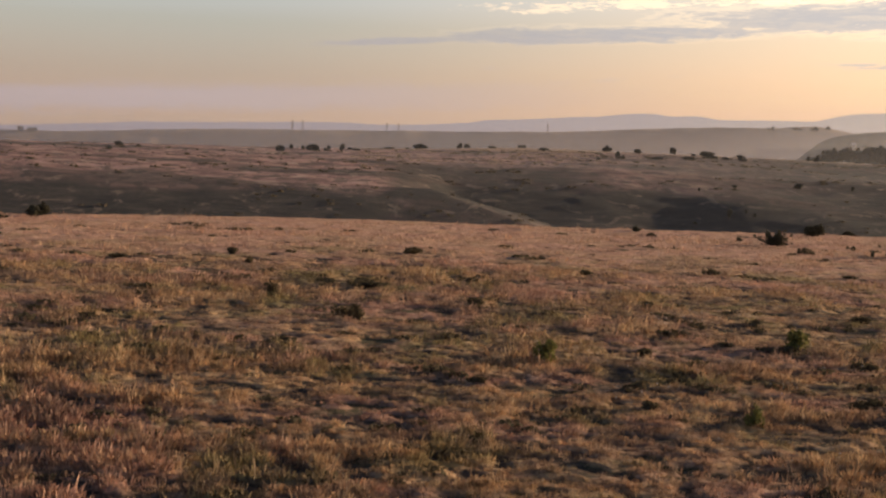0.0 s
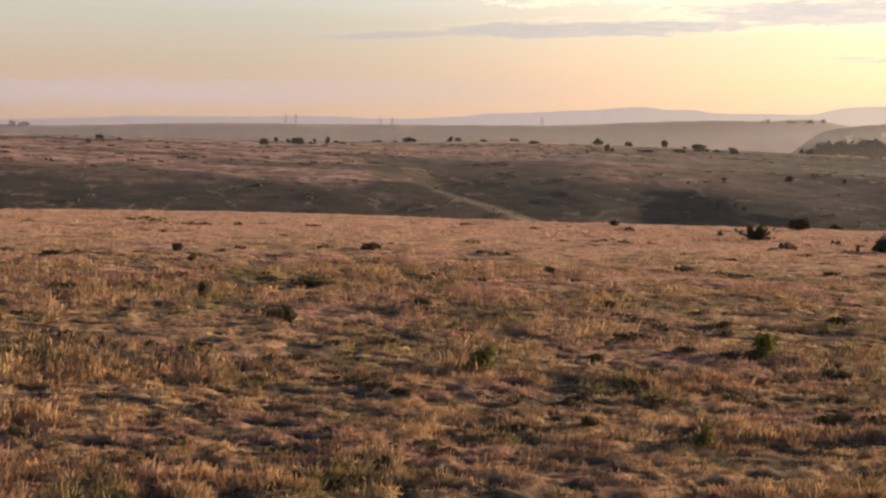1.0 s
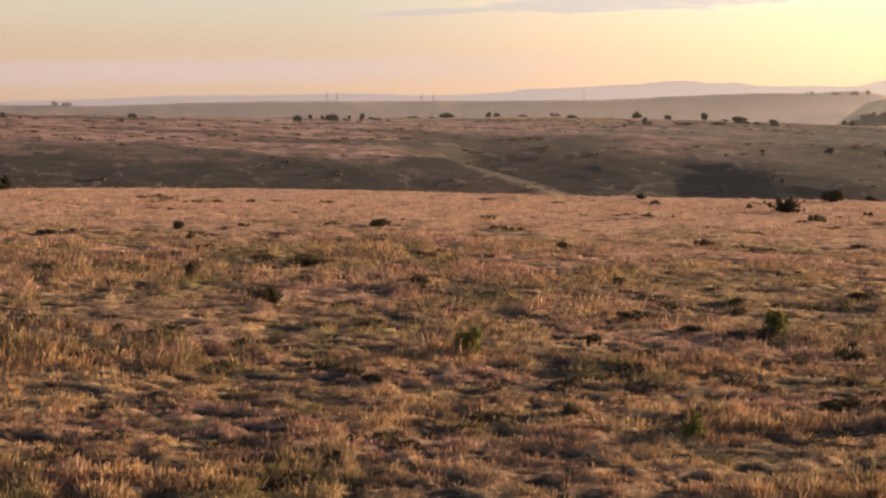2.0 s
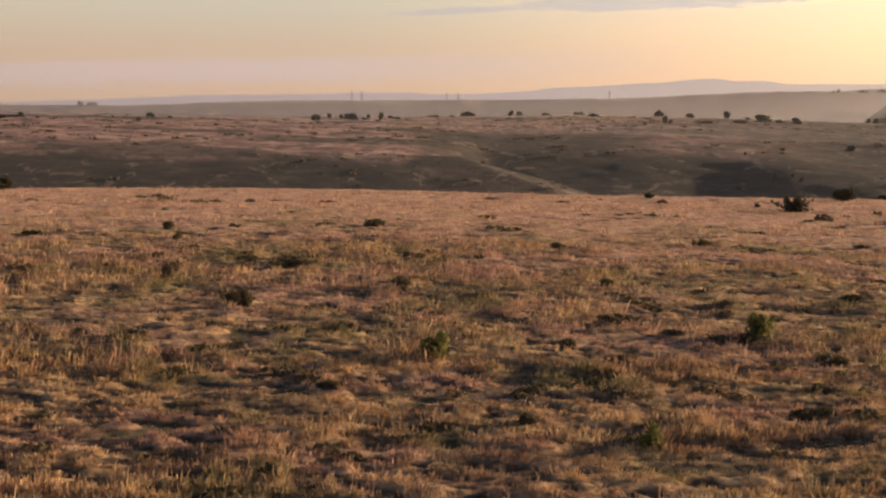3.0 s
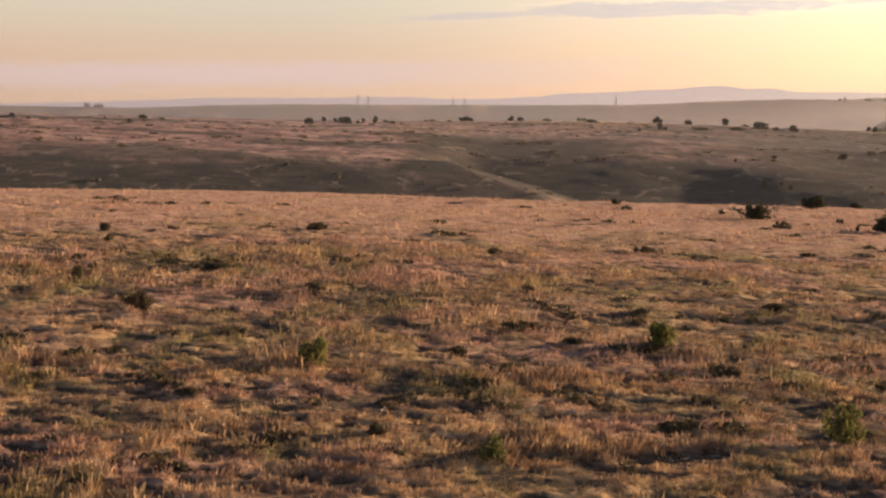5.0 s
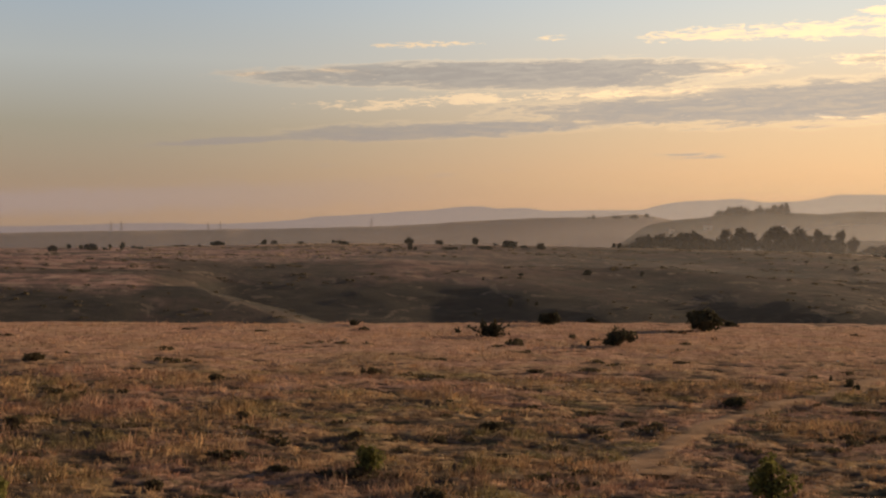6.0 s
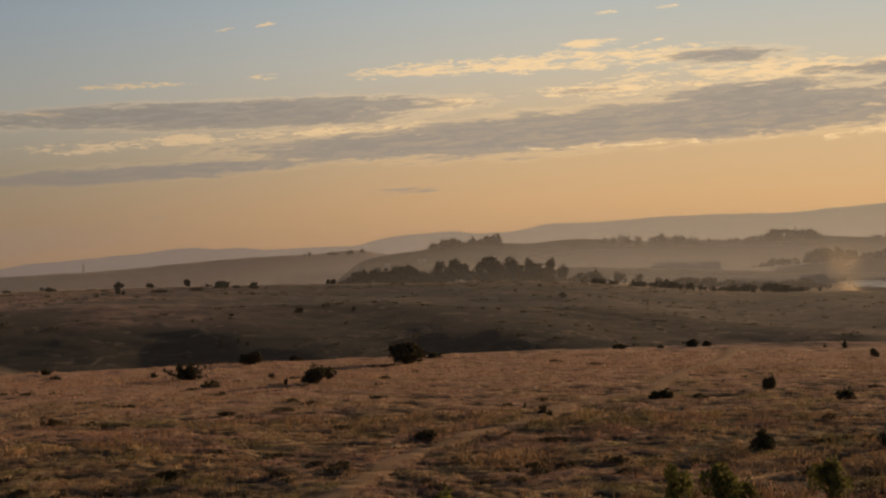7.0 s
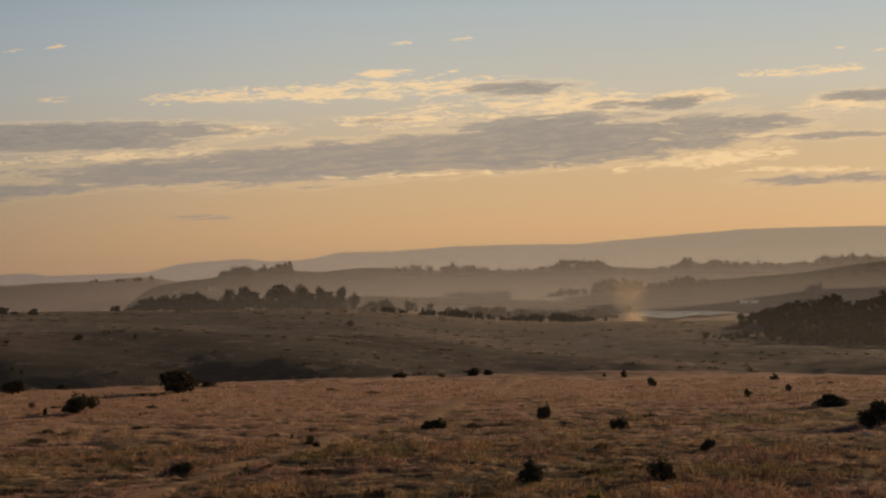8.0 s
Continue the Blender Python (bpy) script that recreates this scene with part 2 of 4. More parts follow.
def heath_shade_at(x, y):
    """Dark heath and painted shade on the far scarp's steep lower face, 0 to 1."""
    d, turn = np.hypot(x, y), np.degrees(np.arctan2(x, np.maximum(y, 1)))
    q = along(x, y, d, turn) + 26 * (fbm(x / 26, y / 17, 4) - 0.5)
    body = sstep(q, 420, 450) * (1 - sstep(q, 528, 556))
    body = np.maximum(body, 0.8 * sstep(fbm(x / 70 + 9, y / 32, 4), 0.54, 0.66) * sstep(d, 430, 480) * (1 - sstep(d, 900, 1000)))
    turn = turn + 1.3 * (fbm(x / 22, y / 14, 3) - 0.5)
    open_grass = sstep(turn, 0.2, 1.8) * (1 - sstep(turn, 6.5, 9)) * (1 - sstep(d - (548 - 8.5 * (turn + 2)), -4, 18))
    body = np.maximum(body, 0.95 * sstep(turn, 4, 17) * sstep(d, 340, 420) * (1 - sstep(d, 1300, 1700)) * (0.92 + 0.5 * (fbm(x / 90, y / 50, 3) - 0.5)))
    # the gully side's shade is darkened into the colour along with its heath
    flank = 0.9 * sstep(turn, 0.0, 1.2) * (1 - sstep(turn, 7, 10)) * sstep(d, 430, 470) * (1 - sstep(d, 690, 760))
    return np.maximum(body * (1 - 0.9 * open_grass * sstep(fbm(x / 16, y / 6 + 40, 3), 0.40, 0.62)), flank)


def land(x, y, fine=True):
    """Height of the ground."""
    x, y = np.asarray(x, float), np.asarray(y, float)
    d = np.hypot(x, y)
    u = y - crest_y(x)
    near = -1.4 * sstep(u, -110, 10) + 0.5 * (fbm(x / 60, y / 60, 2) - 0.5)
    near = near + (0.45 * sstep(x, 20, 75) * sstep(-x, -190, -120) - 0.5 * sstep(-x, -5, 60)) * sstep(y, 150, 280)
    near = near - np.clip(u - 2, 0, 400) * 0.07 - 0.0009 * np.clip(u, 0, 90) ** 2
    if fine:
        near = near + 0.24 * clump_at(x, y) - 0.16 + 0.3 * (fbm(x / 7.0, y / 6.0, 2) - 0.5) + 0.26 * (fbm(x / 0.9, y / 0.8, 2) - 0.5)
    turn = np.degrees(np.arctan2(x, np.maximum(y, 1)))
    q = along(x, y, d, turn)
    far = scarp(q)
    far = far + 0.02 * np.clip(x, -900, 170) * sstep(d, 420, 800)
    far = np.where(d > 420, np.maximum(far, front_spur(d, turn)), far)
    rough = (fbm(x / 110, y / 80, 3, 0.45) - 0.5) * (1.1 + 1.9 * sstep(turn, 5, 13)) + (fbm(x / 9, y / 7, 3) - 0.5) * 1.1
    far = far + rough * sstep(d, 470, 600) * sstep(-d, -1600, -900)
    right = sstep(turn, 8, 20) * sstep(d, 330, 460) * sstep(-d, -1100, -700)
    far = far - right * 4.0 + right * 1.3 * np.sin((d + 22 * (turn - 20)) / 36.0 + 3 * fbm(x / 160, y / 160, 2))
    far = far - 1.5 * np.exp(-(((x - 900) / 420) ** 2 + ((y - 1300) / 330) ** 2)) * sstep(d, 600, 1200)
    far = far - 10.0 * sstep(turn, 22, 31) * sstep(d, 480, 760)
    edge = np.interp(turn, (-15, -4, 0, 3, 6, 9), (760, 840, 910, 1080, 1700, 2200))
    open_side = (1 - sstep(turn, 3, 7)) * sstep(y, 0, 300)
    far = far - open_side * np.clip(far - np.maximum(far - 0.035 * np.clip(d - edge, 0, 6000), 17 - 0.0243 * d), 0, 400)
    px, py = x - 895, y - 1300
    pond = ((0.824 * px - 0.566 * py) / 62) ** 2 + ((0.566 * px + 0.824 * py) / 190) ** 2
    far = np.where(pond < 4, far * sstep(pond, 1.0, 4.0) + (-13.0) * (1 - sstep(pond, 1.0, 4.0)), far)
    w = sstep(u, 25, 120)
    z = near * (1 - w) + np.maximum(far, near - 60) * w
    return np.where(u < 0, near, z)

# ------------------------------------------------------------ materials
def material(name, rough=0.9):
    m = bpy.data.materials.new(name)
    m.use_nodes = True
    t = m.node_tree
    t.nodes.clear()
    g = Nodes(t)
    out = t.nodes.new("ShaderNodeOutputMaterial")
    return m, g, out


def finish(m, g, out, colour, rough=0.9, bump=None, strength=0.4, through_light=0.0, metal=0.0, distance=0.05):
    p = g.add("ShaderNodeBsdfPrincipled", {"Base Color": colour, "Roughness": rough, "Metallic": metal})
    p.inputs["Specular IOR Level"].default_value = 0.2 if metal == 0 else 0.5
    if bump is not None:
        b = g.add("ShaderNodeBump", {"Height": bump, "Strength": strength, "Distance": distance})
        g.tree.links.new(b.outputs[0], p.inputs["Normal"])
    last = p.outputs[0]
    if through_light:
        tr = g.add("ShaderNodeBsdfTranslucent", {"Color": colour})
        last = g.add("ShaderNodeMixShader", {0: through_light, 1: last, 2: tr.outputs[0]}).outputs[0]
    g.tree.links.new(last, out.inputs[0])
    return m


def place(g, sx=1.0, sy=1.0, sz=1.0):
    pos = g.add("ShaderNodeNewGeometry").outputs["Position"]
    return g.add("ShaderNodeMapping", {"Vector": pos, "Scale": (sx, sy, sz)}).outputs[0]


def grass_colours(g, island=True):
    """Dry veld grass: straw gold, russet, pinkish seed heads, olive, in drifts of several sizes."""
    pos = place(g)
    drift = g.noise(pos, 0.05, 5, 0.62)
    patch = g.noise(pos, 0.33, 4, 0.65, 0.5)
    green = g.noise(place(g, 1, 0.7, 1), 0.085, 5, 0.65, 0.4)
    c = g.ramp(patch, [(0.32, (0.36, 0.225, 0.13)), (0.44, (0.48, 0.31, 0.165)), (0.56, (0.60, 0.41, 0.215)), (0.70, (0.70, 0.54, 0.31))])
    c = g.mix(g.step(drift, 0.45, 0.60, 0.0, 0.8), c, g.ramp(patch, [(0.35, (0.36, 0.205, 0.15)), (0.6, (0.60, 0.37, 0.27))]))
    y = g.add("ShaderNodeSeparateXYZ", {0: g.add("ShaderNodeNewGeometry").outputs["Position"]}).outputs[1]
    # paler, pinker and more even towards the plateau's far side
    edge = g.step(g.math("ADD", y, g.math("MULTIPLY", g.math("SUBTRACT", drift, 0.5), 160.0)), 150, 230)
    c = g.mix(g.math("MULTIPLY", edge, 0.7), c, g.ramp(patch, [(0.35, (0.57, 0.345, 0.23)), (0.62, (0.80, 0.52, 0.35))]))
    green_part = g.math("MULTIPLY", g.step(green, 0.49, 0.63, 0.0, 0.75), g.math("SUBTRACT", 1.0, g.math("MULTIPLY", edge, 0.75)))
    c = g.mix(green_part, c, (0.25, 0.225, 0.085, 1))
    dull = g.noise(place(g, 1, 0.8, 1), 0.14, 4, 0.62, 0.4)
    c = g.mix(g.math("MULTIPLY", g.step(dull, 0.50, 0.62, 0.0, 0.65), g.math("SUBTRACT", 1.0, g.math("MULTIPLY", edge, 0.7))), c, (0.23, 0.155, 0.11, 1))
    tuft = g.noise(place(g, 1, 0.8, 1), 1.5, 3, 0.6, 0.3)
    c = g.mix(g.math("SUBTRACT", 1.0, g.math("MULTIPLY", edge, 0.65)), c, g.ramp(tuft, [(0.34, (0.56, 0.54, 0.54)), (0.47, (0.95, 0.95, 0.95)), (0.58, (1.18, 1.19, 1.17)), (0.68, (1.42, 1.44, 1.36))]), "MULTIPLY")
    c = g.mix(1.0, c, (0.93, 0.905, 0.97, 1), "MULTIPLY")
    if island:
        r = g.add("ShaderNodeNewGeometry").outputs["Random Per Island"]
        c = g.mix(1.0, c, g.ramp(r, [(0.0, (0.66, 0.64, 0.62)), (0.45, (0.96, 0.96, 0.94)), (0.85, (1.1, 1.1, 1.06)), (1.0, (1.4, 1.38, 1.3))]), "MULTIPLY")
    return c


def make_ground_mat():
    m, g, out = material("veld_ground")
    pos = place(g)
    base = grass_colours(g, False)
    cover = g.add("ShaderNodeAttribute")
    cover.attribute_name = "cover"
    # bare soil, litter and short green growth between the mounds
    soil = g.ramp(g.noise(pos, 1.3, 5, 0.65), [(0.36, (0.055, 0.042, 0.031)), (0.5, (0.125, 0.086, 0.06)), (0.64, (0.25, 0.17, 0.115))])
    soil = g.mix(g.step(g.noise(pos, 0.12, 4, 0.6), 0.5, 0.62, 0.0, 0.6), soil, (0.10, 0.095, 0.04, 1))
    near = g.mix(g.step(g.math("ADD", cover.outputs["Fac"], g.math("MULTIPLY", g.math("SUBTRACT", g.noise(pos, 1.7, 4, 0.7), 0.5), 0.8)), 0.15, 0.7), soil, base)
    # farther fields: drifts drawn out along the contour, valley heath and painted shade
    streak = g.noise(place(g, 0.5, 0.35, 1.0), 0.11, 7, 0.72, 0.5)
    field = g.ramp(streak, [(0.40, (0.19, 0.125, 0.095)), (0.48, (0.31, 0.20, 0.145)), (0.54, (0.42, 0.275, 0.195)), (0.62, (0.50, 0.35, 0.255))])
    speck = g.noise(place(g, 0.6, 0.3, 1), 0.22, 5, 0.75)
    field = g.mix(g.step(speck, 0.51, 0.58, 0.0, 0.8), field, (0.10, 0.085, 0.06, 1))
    fleck = g.noise(place(g, 0.5, 0.3, 1), 0.19, 4, 0.75, 0.5)
    field = g.mix(g.step(fleck, 0.56, 0.63, 0.0, 0.8), field, (0.48, 0.37, 0.25, 1))
    sep = g.add("ShaderNodeSeparateXYZ", {0: g.add("ShaderNodeNewGeometry").outputs["Position"]})
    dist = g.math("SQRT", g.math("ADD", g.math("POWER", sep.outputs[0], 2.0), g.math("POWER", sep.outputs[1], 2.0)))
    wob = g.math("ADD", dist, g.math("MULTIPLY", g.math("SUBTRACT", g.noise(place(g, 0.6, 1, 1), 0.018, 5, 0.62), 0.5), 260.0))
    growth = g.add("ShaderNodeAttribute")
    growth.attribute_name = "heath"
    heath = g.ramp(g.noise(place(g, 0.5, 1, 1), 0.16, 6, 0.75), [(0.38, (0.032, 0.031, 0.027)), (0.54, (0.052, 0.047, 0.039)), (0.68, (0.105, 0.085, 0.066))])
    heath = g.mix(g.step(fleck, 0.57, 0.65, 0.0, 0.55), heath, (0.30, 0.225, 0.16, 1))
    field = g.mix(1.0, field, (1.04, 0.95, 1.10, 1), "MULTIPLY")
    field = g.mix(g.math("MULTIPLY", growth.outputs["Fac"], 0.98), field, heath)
    # the fields turn paler tan beyond about 900 m
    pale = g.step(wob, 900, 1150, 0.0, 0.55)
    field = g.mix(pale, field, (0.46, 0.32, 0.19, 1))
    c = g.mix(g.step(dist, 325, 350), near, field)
    bump = g.noise(pos, 2.6, 7, 0.78)
    return finish(m, g, out, c, 0.95, bump, 0.8, 0.0, 0.0, 0.3)


def make_grass_mat():
    m, g, out = material("dry_grass")
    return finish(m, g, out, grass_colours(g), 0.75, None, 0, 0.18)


def make_leaf_mat(name, dark, light, through_light=0.25):
    m, g, out = material(name)
    r = g.add("ShaderNodeNewGeometry").outputs["Random Per Island"]
    o = g.add("ShaderNodeObjectInfo").outputs["Random"]
    n = g.noise(place(g), 0.9, 3, 0.6)
    f = g.math("ADD", g.math("MULTIPLY", r, 0.5), g.math("ADD", g.math("MULTIPLY", n, 0.5), g.math("MULTIPLY", o, 0.2)))
    c = g.ramp(f, [(0.2, dark), (0.75, light)])
    return finish(m, g, out, c, 0.95, None, 0, through_light)


def make_plain(name, lo, hi, scale, rough=0.9, stretch=(1, 1, 1), metal=0.0, bump=0.4):
    m, g, out = material(name)
    v = place(g, *stretch)
    n = g.noise(v, scale, 6, 0.65, 0.3)
    big = g.noise(v, scale * 0.13, 3, 0.6)
    f = g.math("ADD", g.math("MULTIPLY", n, 0.65), g.math("MULTIPLY", big, 0.35))
    return finish(m, g, out, g.ramp(f, [(0.3, lo), (0.7, hi)]), rough, n if bump else None, bump, 0.0, metal)


def make_mist_mat(name, alpha, z0, z1, tint, left=1.0):
    """Thin lit mist, denser towards the ground, uneven."""
    m, g, out = material(name)
    pos = g.add("ShaderNodeNewGeometry").outputs["Position"]
    z = g.add("ShaderNodeSeparateXYZ", {0: pos}).outputs[2]
    sep = g.add("ShaderNodeSeparateXYZ", {0: pos})
    turn = g.math("DEGREES", g.math("ARCTAN2", sep.outputs[0], sep.outputs[1]))
    a = g.math("MULTIPLY", g.step(z, z1, z0), g.step(turn, 10.0, 26.0, left, 1.0))
    a = g.math("MULTIPLY", a, alpha, clamp=True)
    d = g.add("ShaderNodeBsdfDiffuse", {"Color": tint})
    t = g.add("ShaderNodeBsdfTranslucent", {"Color": tint})
    lit = g.add("ShaderNodeMixShader", {0: 0.5, 1: d.outputs[0], 2: t.outputs[0]})
    clear = g.add("ShaderNodeBsdfTransparent")
    mix = g.add("ShaderNodeMixShader", {0: a, 1: clear.outputs[0], 2: lit.outputs[0]})
    g.tree.links.new(mix.outputs[0], out.inputs[0])
    return m


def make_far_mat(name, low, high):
    """A distant range, as plain backdrop: the haze before it is its glowing colour."""
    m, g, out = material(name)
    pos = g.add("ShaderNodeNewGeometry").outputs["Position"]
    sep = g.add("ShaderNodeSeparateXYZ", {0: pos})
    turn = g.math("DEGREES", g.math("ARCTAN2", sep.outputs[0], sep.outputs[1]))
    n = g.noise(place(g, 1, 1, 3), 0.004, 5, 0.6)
    # the haze colour grows lighter and warmer towards the sun's side
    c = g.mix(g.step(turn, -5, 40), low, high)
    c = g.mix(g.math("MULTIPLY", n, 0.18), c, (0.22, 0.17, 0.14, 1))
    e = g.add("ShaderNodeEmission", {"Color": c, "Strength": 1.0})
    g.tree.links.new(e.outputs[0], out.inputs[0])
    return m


GROUND = make_ground_mat()
GRASS = make_grass_mat()
LEAF_GREEN = make_leaf_mat("bright_bush_leaf", (0.06, 0.065, 0.022), (0.24, 0.225, 0.075), 0.35)
LEAF_DARK = make_leaf_mat("dark_bush_leaf", (0.042, 0.04, 0.027), (0.105, 0.092, 0.055), 0.2)
LEAF_TREE = make_leaf_mat("tree_leaf", (0.022, 0.024, 0.014), (0.042, 0.040, 0.024), 0.06)
LEAF_HEATH = make_leaf_mat("heath_leaf", (0.05, 0.042, 0.026), (0.15, 0.115, 0.065))
BARK = make_plain("bark", (0.05, 0.035, 0.025), (0.14, 0.10, 0.075), 3.0)
SOIL = make_plain("pale_soil", (0.30, 0.17, 0.095), (0.60, 0.38, 0.22), 1.2)
STONE = make_plain("pale_stone", (0.42, 0.38, 0.33), (0.75, 0.70, 0.63), 2.5)
HILL = make_plain("wooded_hill", (0.05, 0.05, 0.035), (0.20, 0.155, 0.10), 0.02, 0.95, (0.5, 0.5, 2))
PLAIN = make_plain("far_grass_hill", (0.16, 0.12, 0.09), (0.36, 0.27, 0.18), 0.008, 0.95, (0.5, 0.5, 2))
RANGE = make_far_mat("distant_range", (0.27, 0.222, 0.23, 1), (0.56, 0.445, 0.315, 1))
CLADDING = make_plain("metal_cladding", (0.75, 0.73, 0.70), (0.9, 0.88, 0.85), 2.0, 0.35, (1, 1, 1), 1.0, 0.0)
STRAW = make_leaf_mat("far_straw", (0.17, 0.115, 0.07), (0.44, 0.32, 0.20), 0.1)
WALL = make_plain("pale_render", (0.62, 0.58, 0.52), (0.80, 0.76, 0.70), 1.5)


# ------------------------------------------------------------ building helpers
def mesh_from(name, verts, faces, mat, smooth=False):
    me = bpy.data.meshes.new(name)
    verts = np.asarray(verts, np.float32)
    faces = np.asarray(faces, np.int32)
    k = faces.shape[1]
    me.vertices.add(len(verts))
    me.vertices.foreach_set("co", verts.ravel())
    me.loops.add(faces.size)
    me.loops.foreach_set("vertex_index", faces.ravel())
    me.polygons.add(len(faces))
    me.polygons.foreach_set("loop_start", np.arange(0, faces.size, k, dtype=np.int32))
    me.update(calc_edges=True)
    me.validate()
    if smooth:
        me.polygons.foreach_set("use_smooth", np.ones(len(faces), bool))
    me.materials.append(mat)
    return me


def part(name, me, parent, label=""):
    ob = new(name, me)
    ob.parent = parent
    if label:
        ob["label"] = label
    return ob


def part_bm(name, bm, mat, parent=None, label=""):
    me = bpy.data.meshes.new(name)
    bm.to_mesh(me)
    bm.free()
    me.materials.append(mat)
    ob = new(name, me)
    ob.parent = parent
    if label:
        ob["label"] = label
    return ob


def ground_at(x, y):
    return float(land(np.array([x]), np.array([y]))[0])


# ------------------------------------------------------------ ground sheet
def make_ground():
    az = np.radians(np.r_[np.arange(-180, -33, 3.0), np.arange(-33, 59, 0.22), np.arange(59, 180, 3.0)])
    r = [0.01] + [1.5 * k for k in range(1, 30)]
    while r[-1] < 345:
        r.append(r[-1] + 0.45 + r[-1] * 0.0016)
    while r[-1] < 950:
        r.append(r[-1] * 1.005 + 0.8)
    while r[-1] < 5150:
        r.append(r[-1] * 1.0135 + 1.0)
    r = np.array(r)
    a, rr = np.meshgrid(az, r)
    x, y = rr * np.sin(a), rr * np.cos(a) - 30
    ahead = sstep(np.degrees(a), -33, -25) * sstep(-np.degrees(a), -59, -51) * sstep(rr, 30, 60)
    z = ahead * land(x, y) + (1 - ahead) * land(x, y, False)
    n, k = a.shape
    i = np.arange(n * k).reshape(n, k)
    nxt = np.roll(i, -1, axis=1)
    faces = np.stack([i[:-1], i[1:], nxt[1:], nxt[:-1]], -1).reshape(-1, 4)
    me = mesh_from("ground", np.stack([x, y, z], -1).reshape(-1, 3), faces[:, ::-1], GROUND, True)
    cover = me.attributes.new("cover", "FLOAT", "POINT")
    cover.data.foreach_set("value", (ahead * clump_at(x, y) + (1 - ahead) * 0.6).ravel().astype(np.float32))
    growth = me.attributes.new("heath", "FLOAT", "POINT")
    growth.data.foreach_set("value", heath_shade_at(x, y).ravel().astype(np.float32))
    tagged(new("ground", me), "dry veld ground with bare soil and hollows", "ground", kind="structure")


make_ground()

TRACK = [(42.5, 113.5), (44.5, 119.2), (50.8, 130.8), (57.2, 141.5), (64.5, 151), (70, 158), (77, 164.2), (86, 176.8), (94, 184.5), (100, 189.5), (106.5, 194.5), (114, 205.5), (122.4, 217.8), (129.9, 227.1), (140.8, 240.3), (159.6, 269.7), (172, 292)]


def track_distance(x, y):
    """Distance from the middle of the dirt track."""
    best = np.full(np.shape(x), 1e9)
    for (x0, y0), (x1, y1) in zip(TRACK[:-1], TRACK[1:]):
        dx, dy = x1 - x0, y1 - y0
        t = np.clip(((x - x0) * dx + (y - y0) * dy) / (dx * dx + dy * dy), 0, 1)
        best = np.minimum(best, np.hypot(x - x0 - t * dx, y - y0 - t * dy))
    return best


def make_grass():
    rng = np.random.RandomState(3)
    xs, ys, rs = [], [], []
    for lo, hi, n in ((50, 90, 52000), (90, 135, 70000), (135, 220, 84000), (220, 345, 66000)):
        a = np.radians(rng.uniform(-25, 50, n))
        r = np.sqrt(rng.uniform(lo * lo, hi * hi, n))
        xs.append(r * np.sin(a)), ys.append(r * np.cos(a) - 30), rs.append(r)
    x, y, r = np.concatenate(xs), np.concatenate(ys), np.concatenate(rs)
    c = clump_at(x, y)
    n = len(x)
    keep = (rng.rand(n) < 0.48 + 0.52 * c) & (y < crest_y(x) + 12) & (track_distance(x, y) > 0.55 + 0.8 * rng.rand(n))
    x, y, r, c = x[keep], y[keep], r[keep], c[keep]
    n = len(x)
    z = land(x, y)
    tall = 0.55 + 0.9 * sstep(fbm(x / 13, y / 9 + 70, 3), 0.35, 0.65)
    lump = 0.5 + 0.95 * sstep(fbm(x / 0.75 + 11, y / 0.6, 2, 0.6), 0.36, 0.66)
    size = (0.11 + 0.20 * c) * tall * lump * rng.uniform(0.7, 1.3, n) * (1.0 - r / 700) * (0.72 + 0.28 * sstep(r, 70, 130))
    V, F, base = [], [], 0
    for b in range(7):
        pick = r < (400, 400, 300, 230, 190, 150, 120)[b]
        px, py, pz, s, pr = x[pick], y[pick], z[pick], size[pick], r[pick]
        m = len(px)
        th = rng.uniform(0, 2 * np.pi, m)
        off = rng.rand(m) * (0.16 + s * 0.8)
        lean = rng.uniform(0.15, 0.85, m) * s
        h = s * rng.uniform(0.6, 1.6, m) * np.where(rng.rand(m) < 0.08, 1.7, 1.0)
        w = (0.004 + 0.00007 * pr) * rng.uniform(0.6, 1.7, m)
        tw = rng.uniform(-1.2, 1.2, m)
        wx, wy = -np.sin(th + tw) * w, np.cos(th + tw) * w
        bx, by = px + np.cos(th) * off, py + np.sin(th) * off
        tx, ty = bx + np.cos(th) * lean, by + np.sin(th) * lean
        mx, my = bx + np.cos(th) * lean * 0.4, by + np.sin(th) * lean * 0.4
        quad = np.stack([np.stack([bx - wx, by - wy, pz - 0.12], 1), np.stack([bx + wx, by + wy, pz - 0.12], 1),
                         np.stack([mx + wx * 1.6, my + wy * 1.6, pz + h * 0.65], 1), np.stack([tx, ty, pz + h], 1)], 1)
        V.append(quad.reshape(-1, 3))
        F.append(np.arange(m * 4).reshape(m, 4) + base)
        base += m * 4
    me = mesh_from("dry_grass", np.concatenate(V), np.concatenate(F), GRASS)
    tagged(new("dry_grass", me), "golden and russet dry veld grass in mounds", "grass", kind="stuff")


make_grass()


